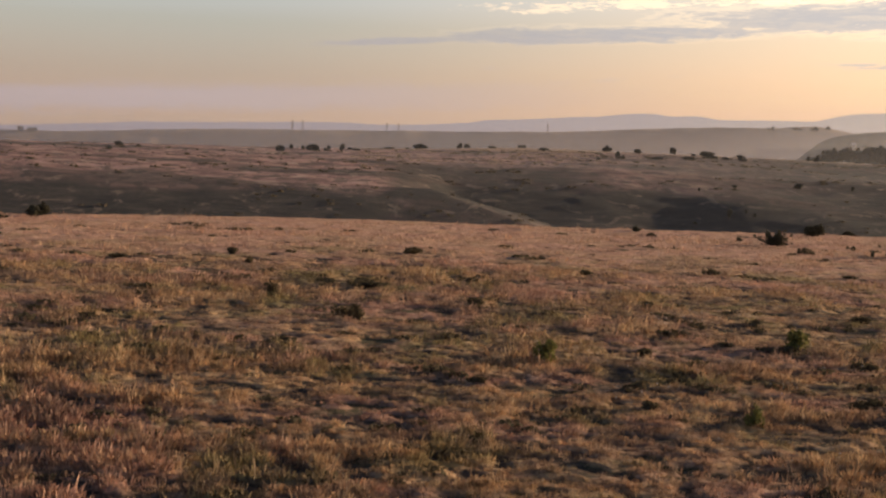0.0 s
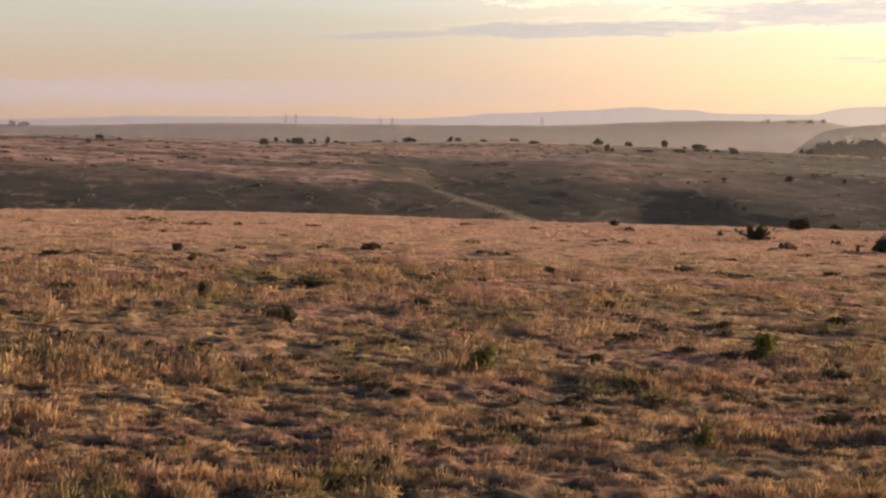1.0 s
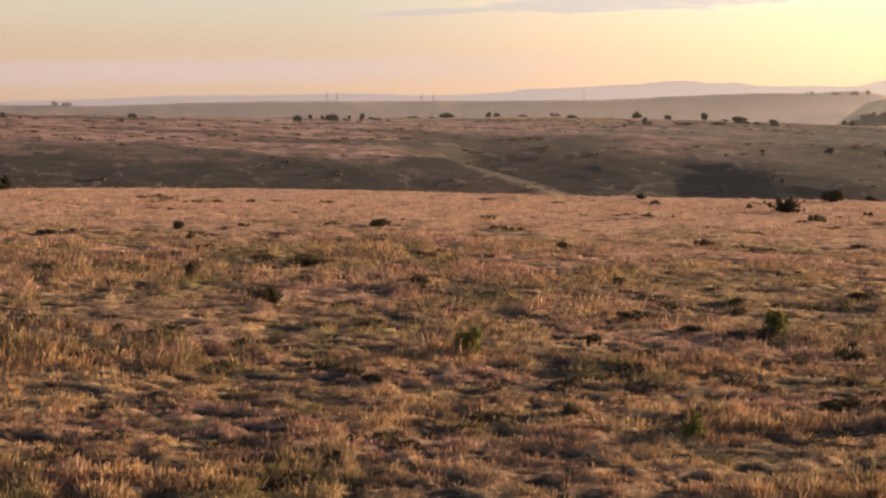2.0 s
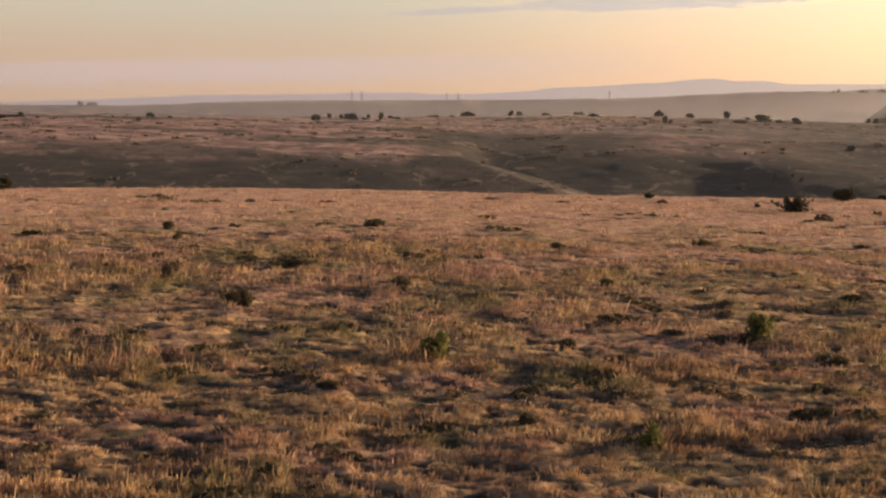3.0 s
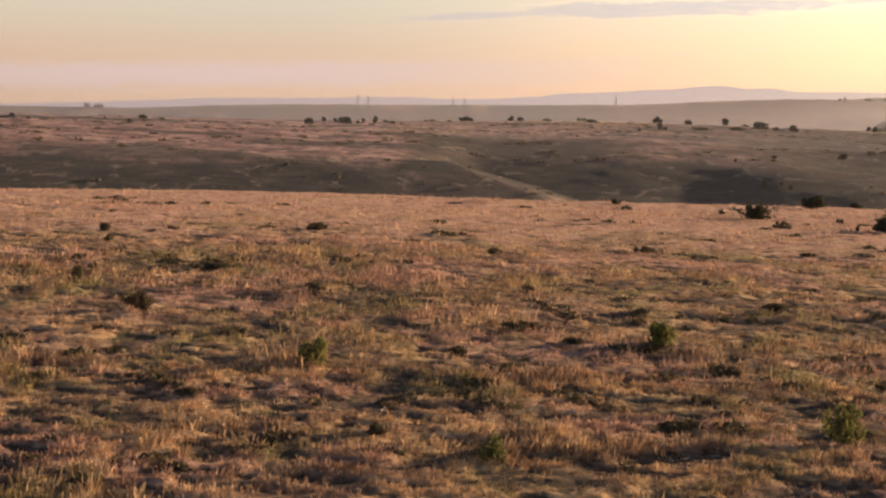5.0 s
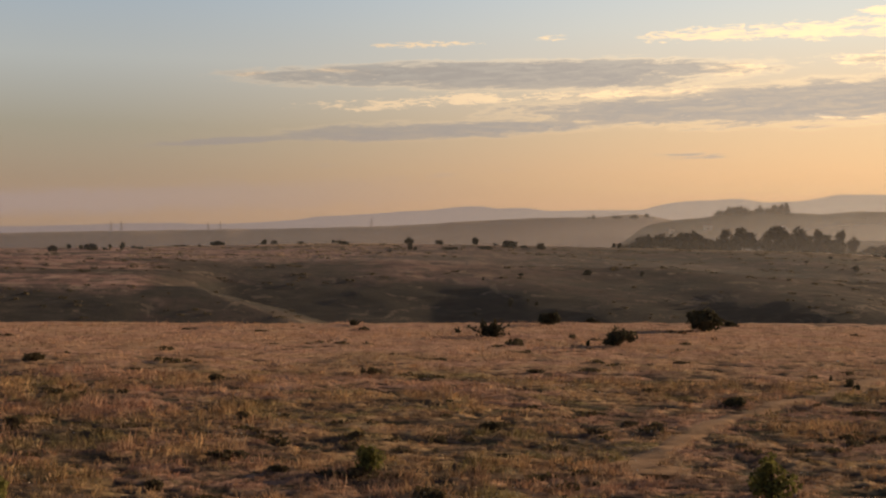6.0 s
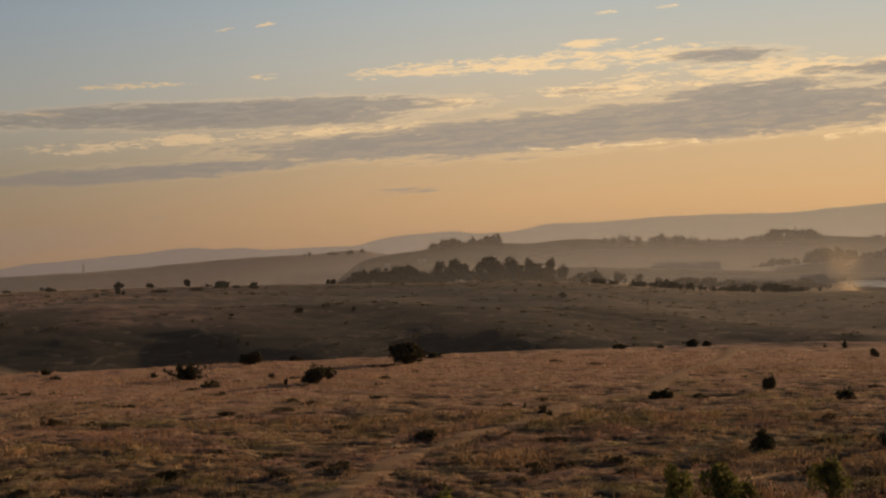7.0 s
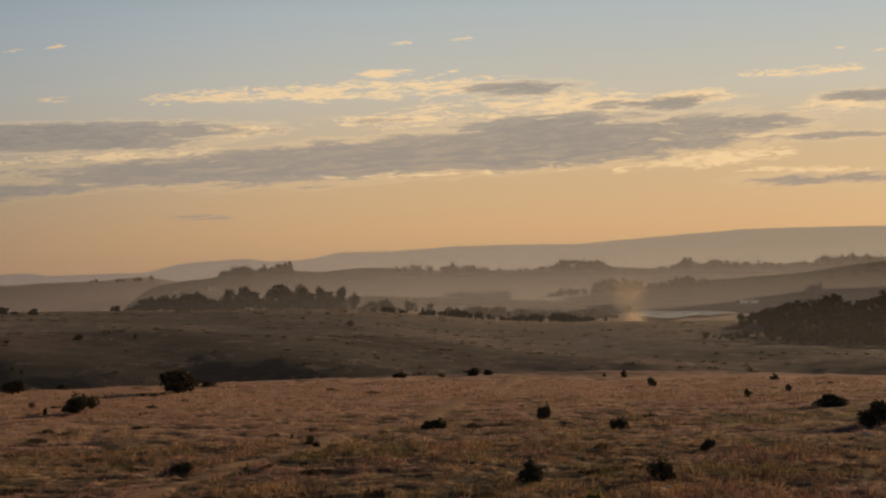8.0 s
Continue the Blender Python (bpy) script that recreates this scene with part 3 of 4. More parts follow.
# ------------------------------------------------------------ bushes and trees
def clumps(rng, n, spots, leaf, squash=0.8):
    """Leaf clumps, each a small bent diamond, over uneven rounded masses. spots: centre and radii of the masses."""
    spots = np.array(spots, float)
    vol = spots[:, 3] * spots[:, 4]
    which = rng.choice(len(spots), n, p=vol / vol.sum())
    d = rng.normal(size=(n, 3))
    d /= np.linalg.norm(d, axis=1)[:, None]
    rad = 0.55 + 0.5 * rng.rand(n) ** 0.6
    lump = 0.8 + 0.5 * vnoise(d[:, 0] * 2.3 + which * 5, d[:, 1] * 2.3 + d[:, 2] * 1.7 + 40)
    c = spots[which, :3] + d * spots[which, 3:6] * (rad * lump)[:, None]
    u = rng.normal(size=(n, 3))
    u /= np.linalg.norm(u, axis=1)[:, None]
    v = np.cross(u, d + 0.3 * rng.normal(size=(n, 3)))
    v /= np.linalg.norm(v, axis=1)[:, None] + 1e-9
    s = leaf * rng.uniform(0.6, 1.4, n)[:, None]
    quad = np.stack([c - u * s, c + v * s * squash, c + u * s + d * s * 0.4, c - v * s * squash], 1)
    return quad.reshape(-1, 3), np.arange(n * 4).reshape(n, 4)


def limb(bm, a, b, r0, r1, sides=6):
    a, b = Vector(a), Vector(b)
    q = (b - a).to_track_quat("Z", "Y").to_matrix()
    rings = []
    for k, (p, r) in enumerate(((a, r0), (a.lerp(b, 0.5) + Vector((r0 * 0.5, -r0 * 0.4, 0)), (r0 + r1) / 2), (b, r1))):
        rings.append([bm.verts.new(p + q @ Vector((math.cos(i * 2 * math.pi / sides) * r, math.sin(i * 2 * math.pi / sides) * r, 0))) for i in range(sides)])
    for lo, hi in zip(rings[:-1], rings[1:]):
        for i in range(sides):
            bm.faces.new((lo[i], lo[(i + 1) % sides], hi[(i + 1) % sides], hi[i]))
    bm.faces.new(rings[-1])


def plant(name, label, category, seed, width, height, kind, leaf_mat, leaf=0.12, n=700, group=""):
    """A bush or tree of the given width and height, standing at the origin: stems, limbs and an open crown."""
    rng = np.random.RandomState(seed)
    top = new(name)
    spots, bm = [], bmesh.new()
    w, h = width / 2, height
    if kind == "round":            # many stems from the ground, crown down to the grass
        for k in range(13):
            th = rng.uniform(0, 2 * math.pi)
            o = rng.uniform(0.0, 0.78) * w
            spots.append((math.cos(th) * o, math.sin(th) * o, h * rng.uniform(0.22, 0.8 - 0.3 * o / w), w * rng.uniform(0.2, 0.38), w * rng.uniform(0.2, 0.38), h * rng.uniform(0.16, 0.30)))
        trunk_r, fork = 0.05 * height, 0.1
    elif kind == "spread":         # a thorn bush: boughs reach out in ragged layers
        for k in range(15):
            th, rise = rng.uniform(0, 2 * math.pi), rng.uniform(0.14, 1.35)
            far, up = math.cos(rise) * rng.uniform(0.5, 1.0) * w, math.sin(rise) * rng.uniform(0.4, 0.95) * h
            for q, fat in ((0.35, 0.15), (0.66, 0.105), (0.96, 0.055)):
                spots.append((math.cos(th) * far * q, math.sin(th) * far * q, 0.06 * h + up * q, w * fat, w * fat, h * fat * 0.9))
        trunk_r, fork = 0.045 * height, 0.06
    else:                          # a tree with a clear trunk
        for k in range(9):
            th = rng.uniform(0, 2 * math.pi)
            o = rng.uniform(0.0, 0.62) * w
            spots.append((math.cos(th) * o, math.sin(th) * o, h * rng.uniform(0.42, 0.80), w * rng.uniform(0.34, 0.5), w * rng.uniform(0.34, 0.5), h * rng.uniform(0.15, 0.24)))
        trunk_r, fork = 0.035 * height, 0.35
    limb(bm, (0, 0, -0.25 * min(1, height)), (0.04 * w, 0, h * fork), trunk_r * 1.3, trunk_r)
    for s in spots:
        limb(bm, (0.04 * w, 0, h * fork * 0.9), s[:3], trunk_r * 0.6, trunk_r * 0.18, 5)
    part_bm("trunk", bm, BARK, top)
    v, f = clumps(rng, n, spots, leaf)
    part("crown", mesh_from("crown", v, f, leaf_mat), top)
    return tagged(top, label, category, group)


def again(ob, x, y, scale, turn, sink=0.0):
    c = copy_thing(ob, pose(x, y, ground_at(x, y) - sink, 0, 0, turn))
    c.scale = scale
    return c


LABELS = {
    "GREEN": "leafy green bush standing in dry grass",
    "DARK": "dense dark evergreen bush on the grassy plateau",
    "DARKS": "small dark bush near the edge of the plateau",
    "THORN": "spreading dark thorn bush with open boughs",
    "HEATH": "low brown-green heath shrub among grass tufts",
    "FAR": "small dark tree on the far grassland",
    "VALLEY": "lone dark bush on the far valley slope",
    "GROVE": "tall dark tree of a hazy grove",
}
GREEN = [
    (1.2, 102.6, 2.32, 2.25), (24.3, 115.4, 2.32, 2.41), (10.6, 76.9, 1.39, 1.49), (28.5, 83.6, 2.45, 2.54), (48, 103.2, 3.55, 2.9),
    (66.3, 109.3, 2.41, 3.18), (68.3, 106.8, 2.92, 3.22), (70.5, 106.8, 2.01, 1.78), (74.6, 103.4, 3, 3.15),
]
DARK = [
    (-66.7, 275.5, 6.40, 2.70), (-71.6, 267, 3.64, 1.00), (43.2, 276.1, 2.39, 0.80), (77.9, 292.0, 4.60, 2.90), (90.5, 309, 4.20, 1.58),
    (73.8, 231.0, 4.90, 2.80), (72.5, 253.2, 1.20, 0.90), (100.3, 274.5, 10.80, 4.60), (111.6, 291.3, 4.17, 1.56), (102.1, 182.9, 3.77, 1.62),
    (118.1, 185.9, 2.27, 2.13), (120.2, 172, 2.51, 1.74), (96.7, 128.5, 2.38, 2.09), (86.3, 132, 2.34, 2.05), (145.9, 159.4, 5.52, 3.17),
    (160.5, 184.6, 5.91, 1.74), (113.7, 146.1, 2.02, 1.17),
]
DARKS = [
    (151.7, 298.5, 2.83, 1.31), (160.3, 299, 2.87, 1.1), (166.9, 299.1, 3.56, 1.78), (170.4, 299.2, 2.46, 1.34), (187.6, 277.2, 1.49, 1.91),
    (169.8, 240.7, 2.04, 2.04), (184, 278.3, 1.06, 1.06), (162.6, 205.5, 1.3, 1.46), (176, 213.5, 1.04, 1.38), (199, 246.7, 2.4, 1.6),
    (83.3, 173.2, 1.58, 0.97), (84.1, 180.2, 0.76, 0.88), (64.1, 154.9, 1.79, 1.16), (64.7, 156, 1.73, 1.02), (83.2, 171, 1.27, 0.81),
    (43.3, 292.1, 2.6, 1.3), (43.5, 278.1, 1.91, 0.76), (14.2, 279.2, 1.71, 0.57), (106.8, 181.7, 1.93, 1.03), (69.6, 231.8, 0.76, 1.07),
    (71.2, 246.2, 0.83, 1), (79.1, 220.7, 1.06, 0.6),
]
THORN = [
    (59.7, 254.5, 8.6, 4.4), (57.4, 267.5, 2.6, 1.6),
]
# the shrub at (23.7, 114.8) stands in for a green bush's shadow
HEATH = [
    (-3.9, 201.8, 3.16, 1.24), (-1.1, 140, 2.2, 1.05), (10.1, 109.7, 1.66, 0.83), (-13, 125.7, 2.16, 1.21), (-11.4, 156.2, 4.81, 0.75),
    (-41.2, 182.1, 3.18, 0.76), (-27.9, 192.8, 1.99, 1.06), (16.2, 179.5, 3.07, 0.61), (7.8, 191.6, 3.26, 0.59), (14.9, 121.9, 2.1, 0.67),
    (18.4, 117.3, 1.79, 0.65), (5.2, 82.6, 2.01, 0.63), (-3.5, 74.5, 1.56, 0.52), (20.7, 87, 1.85, 0.62), (-11.7, 253.1, 2.58, 0.6),
    (14.4, 280.5, 1.34, 0.48), (17.3, 146, 2.01, 0.9), (-0.2, 167.6, 1.71, 0.69), (-13.2, 125.4, 1.29, 1.81), (-21, 142, 1.08, 1.76),
    (15.1, 122.9, 3.81, 0.68), (18.2, 117.1, 2.03, 0.57), (23.7, 114.8, 2.65, 0.72), (26.4, 104.1, 1.7, 0.63), (17.7, 92, 2.91, 0.45),
    (20.3, 86.6, 1.41, 0.52), (-24, 98.5, 2.79, 0.49), (-5, 91.5, 1.45, 0.57), (-12.2, 159.6, 4.37, 0.76), (-14.3, 128.7, 2.19, 1.49),
    (18.3, 116.1, 1.95, 0.55), (27.1, 104.4, 1.99, 0.64), (21.3, 86.1, 1.46, 0.64), (-25.1, 179.9, 1.84, 0.86), (0.8, 164, 1.98, 0.77),
    (33.2, 186.1, 2.27, 1.13), (73.4, 200.6, 2.13, 0.43), (37.1, 137.6, 2.69, 0.81), (45.1, 135.2, 3.12, 0.62), (49.9, 141.3, 1.69, 0.47),
    (52.4, 189.5, 3.15, 0.5), (74.8, 149.5, 3.14, 0.52), (74.1, 148.6, 2.98, 0.5), (71.9, 154.6, 1.54, 0.41), (64.4, 157, 1.86, 0.77),
    (49.7, 140.5, 1.73, 0.43), (83.9, 174.5, 1.25, 1.13),
]
FAR_A = [
    (-38.0, 772.9, 5.25, 3.15), (-33.9, 833.2, 2.54, 2.54), (-28.1, 819.4, 2.5, 2.5), (-22.9, 813.5, 6.62, 3.31), (-16.6, 811.7, 2.2, 1.65),
    (-14.7, 845.7, 2.01, 2.29), (-7.9, 819.8, 3.06, 4.17), (-3.7, 867.8, 2.94, 1.47), (-0.4, 859.9, 4.08, 1.17), (18.0, 943.7, 3.2, 1.28),
    (22.4, 969.6, 3.29, 1.32), (31.8, 967.3, 2.63, 1.31), (45.3, 1070.9, 7.99, 3.63), (85.3, 1242.9, 5.49, 4.22), (98.8, 1340.2, 5.92, 3.64),
    (123.2, 1380.4, 7.52, 2.35), (178.9, 1660.2, 4.53, 3.96), (198.6, 1786.8, 8.53, 3.66), (120.3, 1017.8, 5.91, 2.43), (161.3, 1027.3, 6.35, 4.23),
    (127.8, 795.7, 3.28, 4.1), (130.4, 795.3, 2.46, 2.19),
]
FAR_B = [
    (116.6, 783.3, 2.42, 1.34), (174.0, 992.8, 6.15, 3.08), (198.6, 1000.4, 4.84, 4.84), (206.8, 983.5, 4.09, 1.36), (216.4, 986.5, 9.59, 3.42),
    (150.9, 812.0, 8.4, 1.68), (175.1, 848.0, 8.22, 1.76), (196.0, 888.6, 8.02, 2.16), (201.5, 877.1, 4.27, 1.83), (208.9, 867.1, 6.05, 2.72),
    (-181.3, 723.5, 6.07, 1.52), (-163.0, 686.7, 5.27, 2.39), (-163.6, 727.7, 2.02, 2.02), (-151.5, 705.7, 1.47, 0.98), (-127.1, 747.1, 1.28, 1.03),
    (-111.1, 717.3, 2.46, 1.48), (-112.6, 761.6, 4.18, 2.09), (-102.6, 754.9, 2.07, 1.03), (-164.6, 717.2, 9.98, 1.0),
]
VALLEY = [
    (148.6, 640.7, 3.12, 1.56), (129.8, 620.2, 1.29, 1.29), (128.8, 564.8, 2.75, 4.72), (136.4, 571.3, 1.99, 1.59), (138.4, 566.7, 1.98, 1.58),
    (116.1, 563.3, 1.95, 1.37), (179.7, 656.7, 4.47, 2.46), (198.5, 643.5, 2.21, 1.99), (312.0, 698.5, 5.03, 2.77), (306.6, 741.9, 3.17, 1.59),
    (366.2, 855.9, 3.08, 2.15), (280.8, 971.7, 4.03, 3.36), (229.1, 955.6, 6.52, 2.61), (305.7, 1073.6, 4.45, 3.34),
]
GROVE = [
    (496.5, 1648.5, 20.75, 12.68), (519.0, 1641.7, 17.29, 10.37), (536.7, 1636.2, 17.29, 13.83), (554.9, 1630.3, 19.59, 13.83), (572.6, 1624.3, 17.29, 23.05),
    (591.8, 1617.5, 23.05, 25.36), (611.1, 1610.5, 18.44, 21.9), (624.4, 1605.5, 23.05, 27.66), (646.3, 1597.0, 21.9, 25.36), (661.1, 1591.1, 16.14, 23.05),
    (679.1, 1583.6, 16.14, 23.05), (692.3, 1578.0, 12.68, 20.75), (721.2, 1565.2, 14.98, 13.83), (604.7, 1612.9, 23.05, 11.53), (631.3, 1602.9, 23.05, 11.53),
    (657.9, 1592.3, 23.05, 11.53), (633.5, 1972.7, 18.07, 16.68), (621.9, 1976.3, 11.12, 8.34), (651.0, 1967.1, 9.73, 6.95), (682.7, 1956.5, 9.73, 6.95),
]
STONES = [
    (136.7, 150.1, 1.1), (136.9, 148.7, 0.73), (133, 148.1, 0.48), (129.4, 147.4, 0.35), (139.5, 178.3, 0.83), (139.9, 171.1, 0.54),
    (119.7, 157.9, 0.72), (111.6, 158.1, 0.58), (113.6, 136.3, 0.74), (99.1, 137.8, 0.4), (94.3, 124.4, 0.64), (94.1, 125.4, 0.37),
    (99.1, 116.6, 0.62), (98.4, 117.8, 0.36), (97.6, 155.3, 0.33), (108.2, 148, 0.33), (131.6, 227.9, 0.66), (156.7, 269.5, 0.79),
    (145.3, 244.4, 0.54), (95, 204.1, 0.56), (73.8, 215.1, 0.43), (70.2, 160, 0.42), (153, 178.4, 0.43), (97.8, 124.8, 0.28),
    (93.3, 182.8, 0.5), (135, 264.6, 0.56),
]


def grow(spots, models, group, seed, sink=0.0):
    """Plants of one kind from a few models, each stretched to its own width and height."""
    rng = random.Random(seed)
    used = set()
    for x, y, w, h in spots:
        ob, mw, mh = rng.choice(models)
        k = (w / mw, w / mw * rng.uniform(0.85, 1.15), h / mh)
        if ob.name not in used:
            used.add(ob.name)
            ob.matrix_basis = pose(x, y, ground_at(x, y) - sink, 0, 0, rng.uniform(0, 360))
            ob.scale = k
        else:
            again(ob, x, y, k, rng.uniform(0, 360), sink)


def models(name, key, category, specs, mat, leaf, n, group):
    return [(plant(name, LABELS[key], category, seed, w, h, kind, mat, leaf, n, group), w, h) for seed, w, h, kind in specs]


def trim(made):
    """Takes away models that found no place."""
    for ob, w, h in made:
        if ob.location.length < 1e-6:
            for o in (*ob.children_recursive, ob):
                bpy.data.objects.remove(o)


def sow(spots, made, group, seed, sink=0.0):
    grow(spots, made, group, seed, sink)
    trim(made)


sow(GREEN, models("green_bush", "GREEN", "bush", [(11, 2.6, 2.2, "round"), (12, 2.6, 2.2, "round"), (13, 2.6, 2.2, "round")], LEAF_GREEN, 0.11, 1000, "green bushes"), "", 1, 0.1)
sow(DARK, models("dark_bush", "DARK", "bush", [(21, 3.6, 2.2, "round"), (22, 3.6, 2.2, "round"), (23, 3.6, 2.4, "round")], LEAF_DARK, 0.17, 1100, "dark bushes"), "", 2, 0.15)
sow(DARKS, models("small_bush", "DARKS", "bush", [(31, 2.4, 1.6, "round"), (32, 2.4, 1.6, "spread")], LEAF_DARK, 0.16, 600, "edge bushes"), "", 3, 0.1)
sow(THORN, models("thorn_bush", "THORN", "bush", [(41, 6.0, 4.0, "spread")], LEAF_DARK, 0.15, 1250, "thorn bushes"), "", 4, 0.1)
sow(HEATH, models("heath_shrub", "HEATH", "shrub", [(51, 2.4, 0.9, "round"), (52, 2.4, 0.9, "round")], LEAF_HEATH, 0.10, 600, "heath shrubs"), "", 5, 0.08)
FAR_MODELS = models("savanna_tree", "FAR", "tree", [(61, 6.0, 4.2, "round"), (62, 6.0, 3.6, "round"), (65, 6.0, 3.8, "round"), (64, 6.0, 3.6, "round")], LEAF_TREE, 0.42, 520, "far trees")
sow([(x, y, w * 1.2, h * 1.05) for x, y, w, h in FAR_A + FAR_B], FAR_MODELS, "", 6, 0.1)
sow(VALLEY, models("valley_bush", "VALLEY", "bush", [(71, 3.0, 2.0, "round"), (72, 3.0, 2.4, "tree")], LEAF_TREE, 0.22, 350, "valley bushes"), "", 7, 0.1)
sow(GROVE, models("grove_tree", "GROVE", "tree", [(81, 20.0, 24.0, "tree"), (82, 20.0, 24.0, "tree"), (83, 20.0, 20.0, "round")], LEAF_TREE, 1.3, 520, "grove"), "", 8, 0.3)


def scatter_heath():
    """Countless low shrubs: dark ones among the near grass, more on the far slopes."""
    rng = np.random.RandomState(9)
    n = 3600
    a, r = np.radians(rng.uniform(-25, 50, n)), np.sqrt(rng.uniform(52 ** 2, 330 ** 2, n))
    x, y = r * np.sin(a), r * np.cos(a) - 30
    ok = (fbm(x / 12, y / 8, 3) > 0.55 + 0.16 * sstep(r, 150, 270) + 0.05 * sstep(np.degrees(a), 8, 18)) & (y < crest_y(x) - 4) & (track_distance(x, y) > 2.5)
    near = np.stack([x, y, rng.uniform(0.35, 1.3, n), rng.uniform(0.14, 0.36, n)], 1)[ok]
    n = 3500
    a, r = np.radians(rng.uniform(-25, 50, n)), np.sqrt(rng.uniform(430 ** 2, 1050 ** 2, n))
    x, y = r * np.sin(a), r * np.cos(a)
    ok = fbm(x / 60, y / 30, 4) > 0.5
    far = np.stack([x, y, rng.uniform(0.7, 2.4, n), rng.uniform(0.12, 0.32, n)], 1)[ok]
    n = 30000
    a, r = np.radians(rng.uniform(-25, 50, n)), np.sqrt(rng.uniform(430 ** 2, 1000 ** 2, n))
    x, y = r * np.sin(a), r * np.cos(a)
    ok = (fbm(x / 45 + 3, y / 40, 4) > 0.49) & (heath_shade_at(x, y) < 0.25) & (np.degrees(a) < 11 + 5 * rng.rand(n)) & (front_spur(r, np.degrees(a)) < land(x, y, False) - 1.0)
    straw = np.stack([x, y, rng.uniform(0.6, 2.4, n), rng.uniform(0.06, 0.22, n)], 1)[ok]
    leafy(((near, 34, 0.24), (far, 14, 0.3)), rng, "low_heath", LEAF_HEATH, "low brown-green heath scattered over the veld", "heath")
    leafy(((straw, 8, 0.20),), rng, "straw_tussocks", STRAW, "pale straw tussocks on the far slopes", "grass")


def leafy(sets, rng, name, mat, label, category):
    V, F, base = [], [], 0
    for spots, leaves, size in sets:
        m = len(spots)
        z = land(spots[:, 0], spots[:, 1])
        d = rng.normal(size=(m, leaves, 3))
        d /= np.linalg.norm(d, axis=2)[..., None]
        d[..., 2] = np.abs(d[..., 2])
        k = spots[:, None, 2:3] * rng.uniform(0.4, 1.1, (m, leaves, 1))
        c = np.stack([spots[:, 0], spots[:, 1], z], 1)[:, None] + d * np.concatenate([k, k, spots[:, None, 3:4] * np.ones((m, leaves, 1))], 2)
        u = rng.normal(size=(m, leaves, 3))
        u /= np.linalg.norm(u, axis=2)[..., None]
        v = np.cross(u, d)
        s = size * spots[:, None, 2:3] * rng.uniform(0.6, 1.3, (m, leaves, 1))
        q = np.stack([c - u * s, c + v * s * 0.8, c + u * s + d * s * 0.4, c - v * s * 0.8], 2).reshape(-1, 3)
        V.append(q), F.append(np.arange(len(q)).reshape(-1, 4) + base)
        base += len(q)
    me = mesh_from(name, np.concatenate(V), np.concatenate(F), mat)
    tagged(new(name, me), label, category, kind="stuff")


scatter_heath()


# ------------------------------------------------------------ far hills
def ridge(name, label, mat, dist, tops, foot, depth, bumps=0.0, seed=0):
    """A long hill: turn and height (degrees over the eye's level) of its skyline, seen from the origin at 17 m."""
    az = np.arange(tops[0][0], tops[-1][0] + 0.01, 0.12)
    el = np.interp(az, [t[0] for t in tops], [t[1] for t in tops])
    el = np.convolve(np.pad(el, 2, mode="edge"), np.ones(5) / 5, "valid")
    el = el + bumps * (fbm(az * 1.7 + seed, az * 0 + seed, 4) - 0.5)
    top = 17 + np.tan(np.radians(el)) * dist
    rows = []
    for k, (back, share) in enumerate(((-1.0, 0.0), (-0.7, 0.28), (-0.42, 0.62), (-0.18, 0.9), (0.0, 1.0), (0.3, 0.86), (1.0, 0.1))):
        r = dist + depth * back + (fbm(az * 0.9 + 3 * k, az * 0 + seed + k, 3) - 0.5) * depth * 0.35 * (k not in (0, 4, 6))
        z = foot + (top - foot) * share
        rows.append(np.stack([r * np.sin(np.radians(az)), r * np.cos(np.radians(az)), z], 1))
    v = np.concatenate(rows)
    n, m = len(rows), len(az)
    i = np.arange(n * m).reshape(n, m)
    f = np.stack([i[:-1, :-1], i[:-1, 1:], i[1:, 1:], i[1:, :-1]], -1).reshape(-1, 4)
    ob = new(name, mesh_from(name, v, f, mat, True))
    return tagged(ob, label, "hill", kind="structure")


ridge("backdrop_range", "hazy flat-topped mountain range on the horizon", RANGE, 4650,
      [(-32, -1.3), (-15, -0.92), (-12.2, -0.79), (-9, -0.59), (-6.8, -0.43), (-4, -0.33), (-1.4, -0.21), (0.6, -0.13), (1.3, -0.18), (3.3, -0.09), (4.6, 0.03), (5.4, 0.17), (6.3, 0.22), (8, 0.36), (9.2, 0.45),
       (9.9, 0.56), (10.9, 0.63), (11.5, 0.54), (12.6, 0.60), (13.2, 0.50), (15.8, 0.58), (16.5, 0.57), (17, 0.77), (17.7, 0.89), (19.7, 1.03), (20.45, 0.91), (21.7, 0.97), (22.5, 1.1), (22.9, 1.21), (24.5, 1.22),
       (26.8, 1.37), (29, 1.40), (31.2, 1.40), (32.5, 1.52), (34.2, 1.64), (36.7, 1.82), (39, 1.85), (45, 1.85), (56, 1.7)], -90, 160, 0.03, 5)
ridge("far_hill", "pale grassy rise behind the plain", PLAIN, 3000,
      [(-32, -1.5), (-14.6, -0.93), (-11, -0.87), (-9, -0.83), (-6.5, -0.67), (-4, -0.54), (0.3, -0.40), (4.5, -0.26), (7.5, -0.14), (9, -0.04), (10.5, 0.08), (12.2, 0.20), (13.3, 0.26), (15.1, 0.31), (15.8, 0.41), (16.6, 0.42),
       (17.6, 0.25), (20, -0.1), (24, -0.6), (29, -1.3)], -70, 160, 0.03, 11)
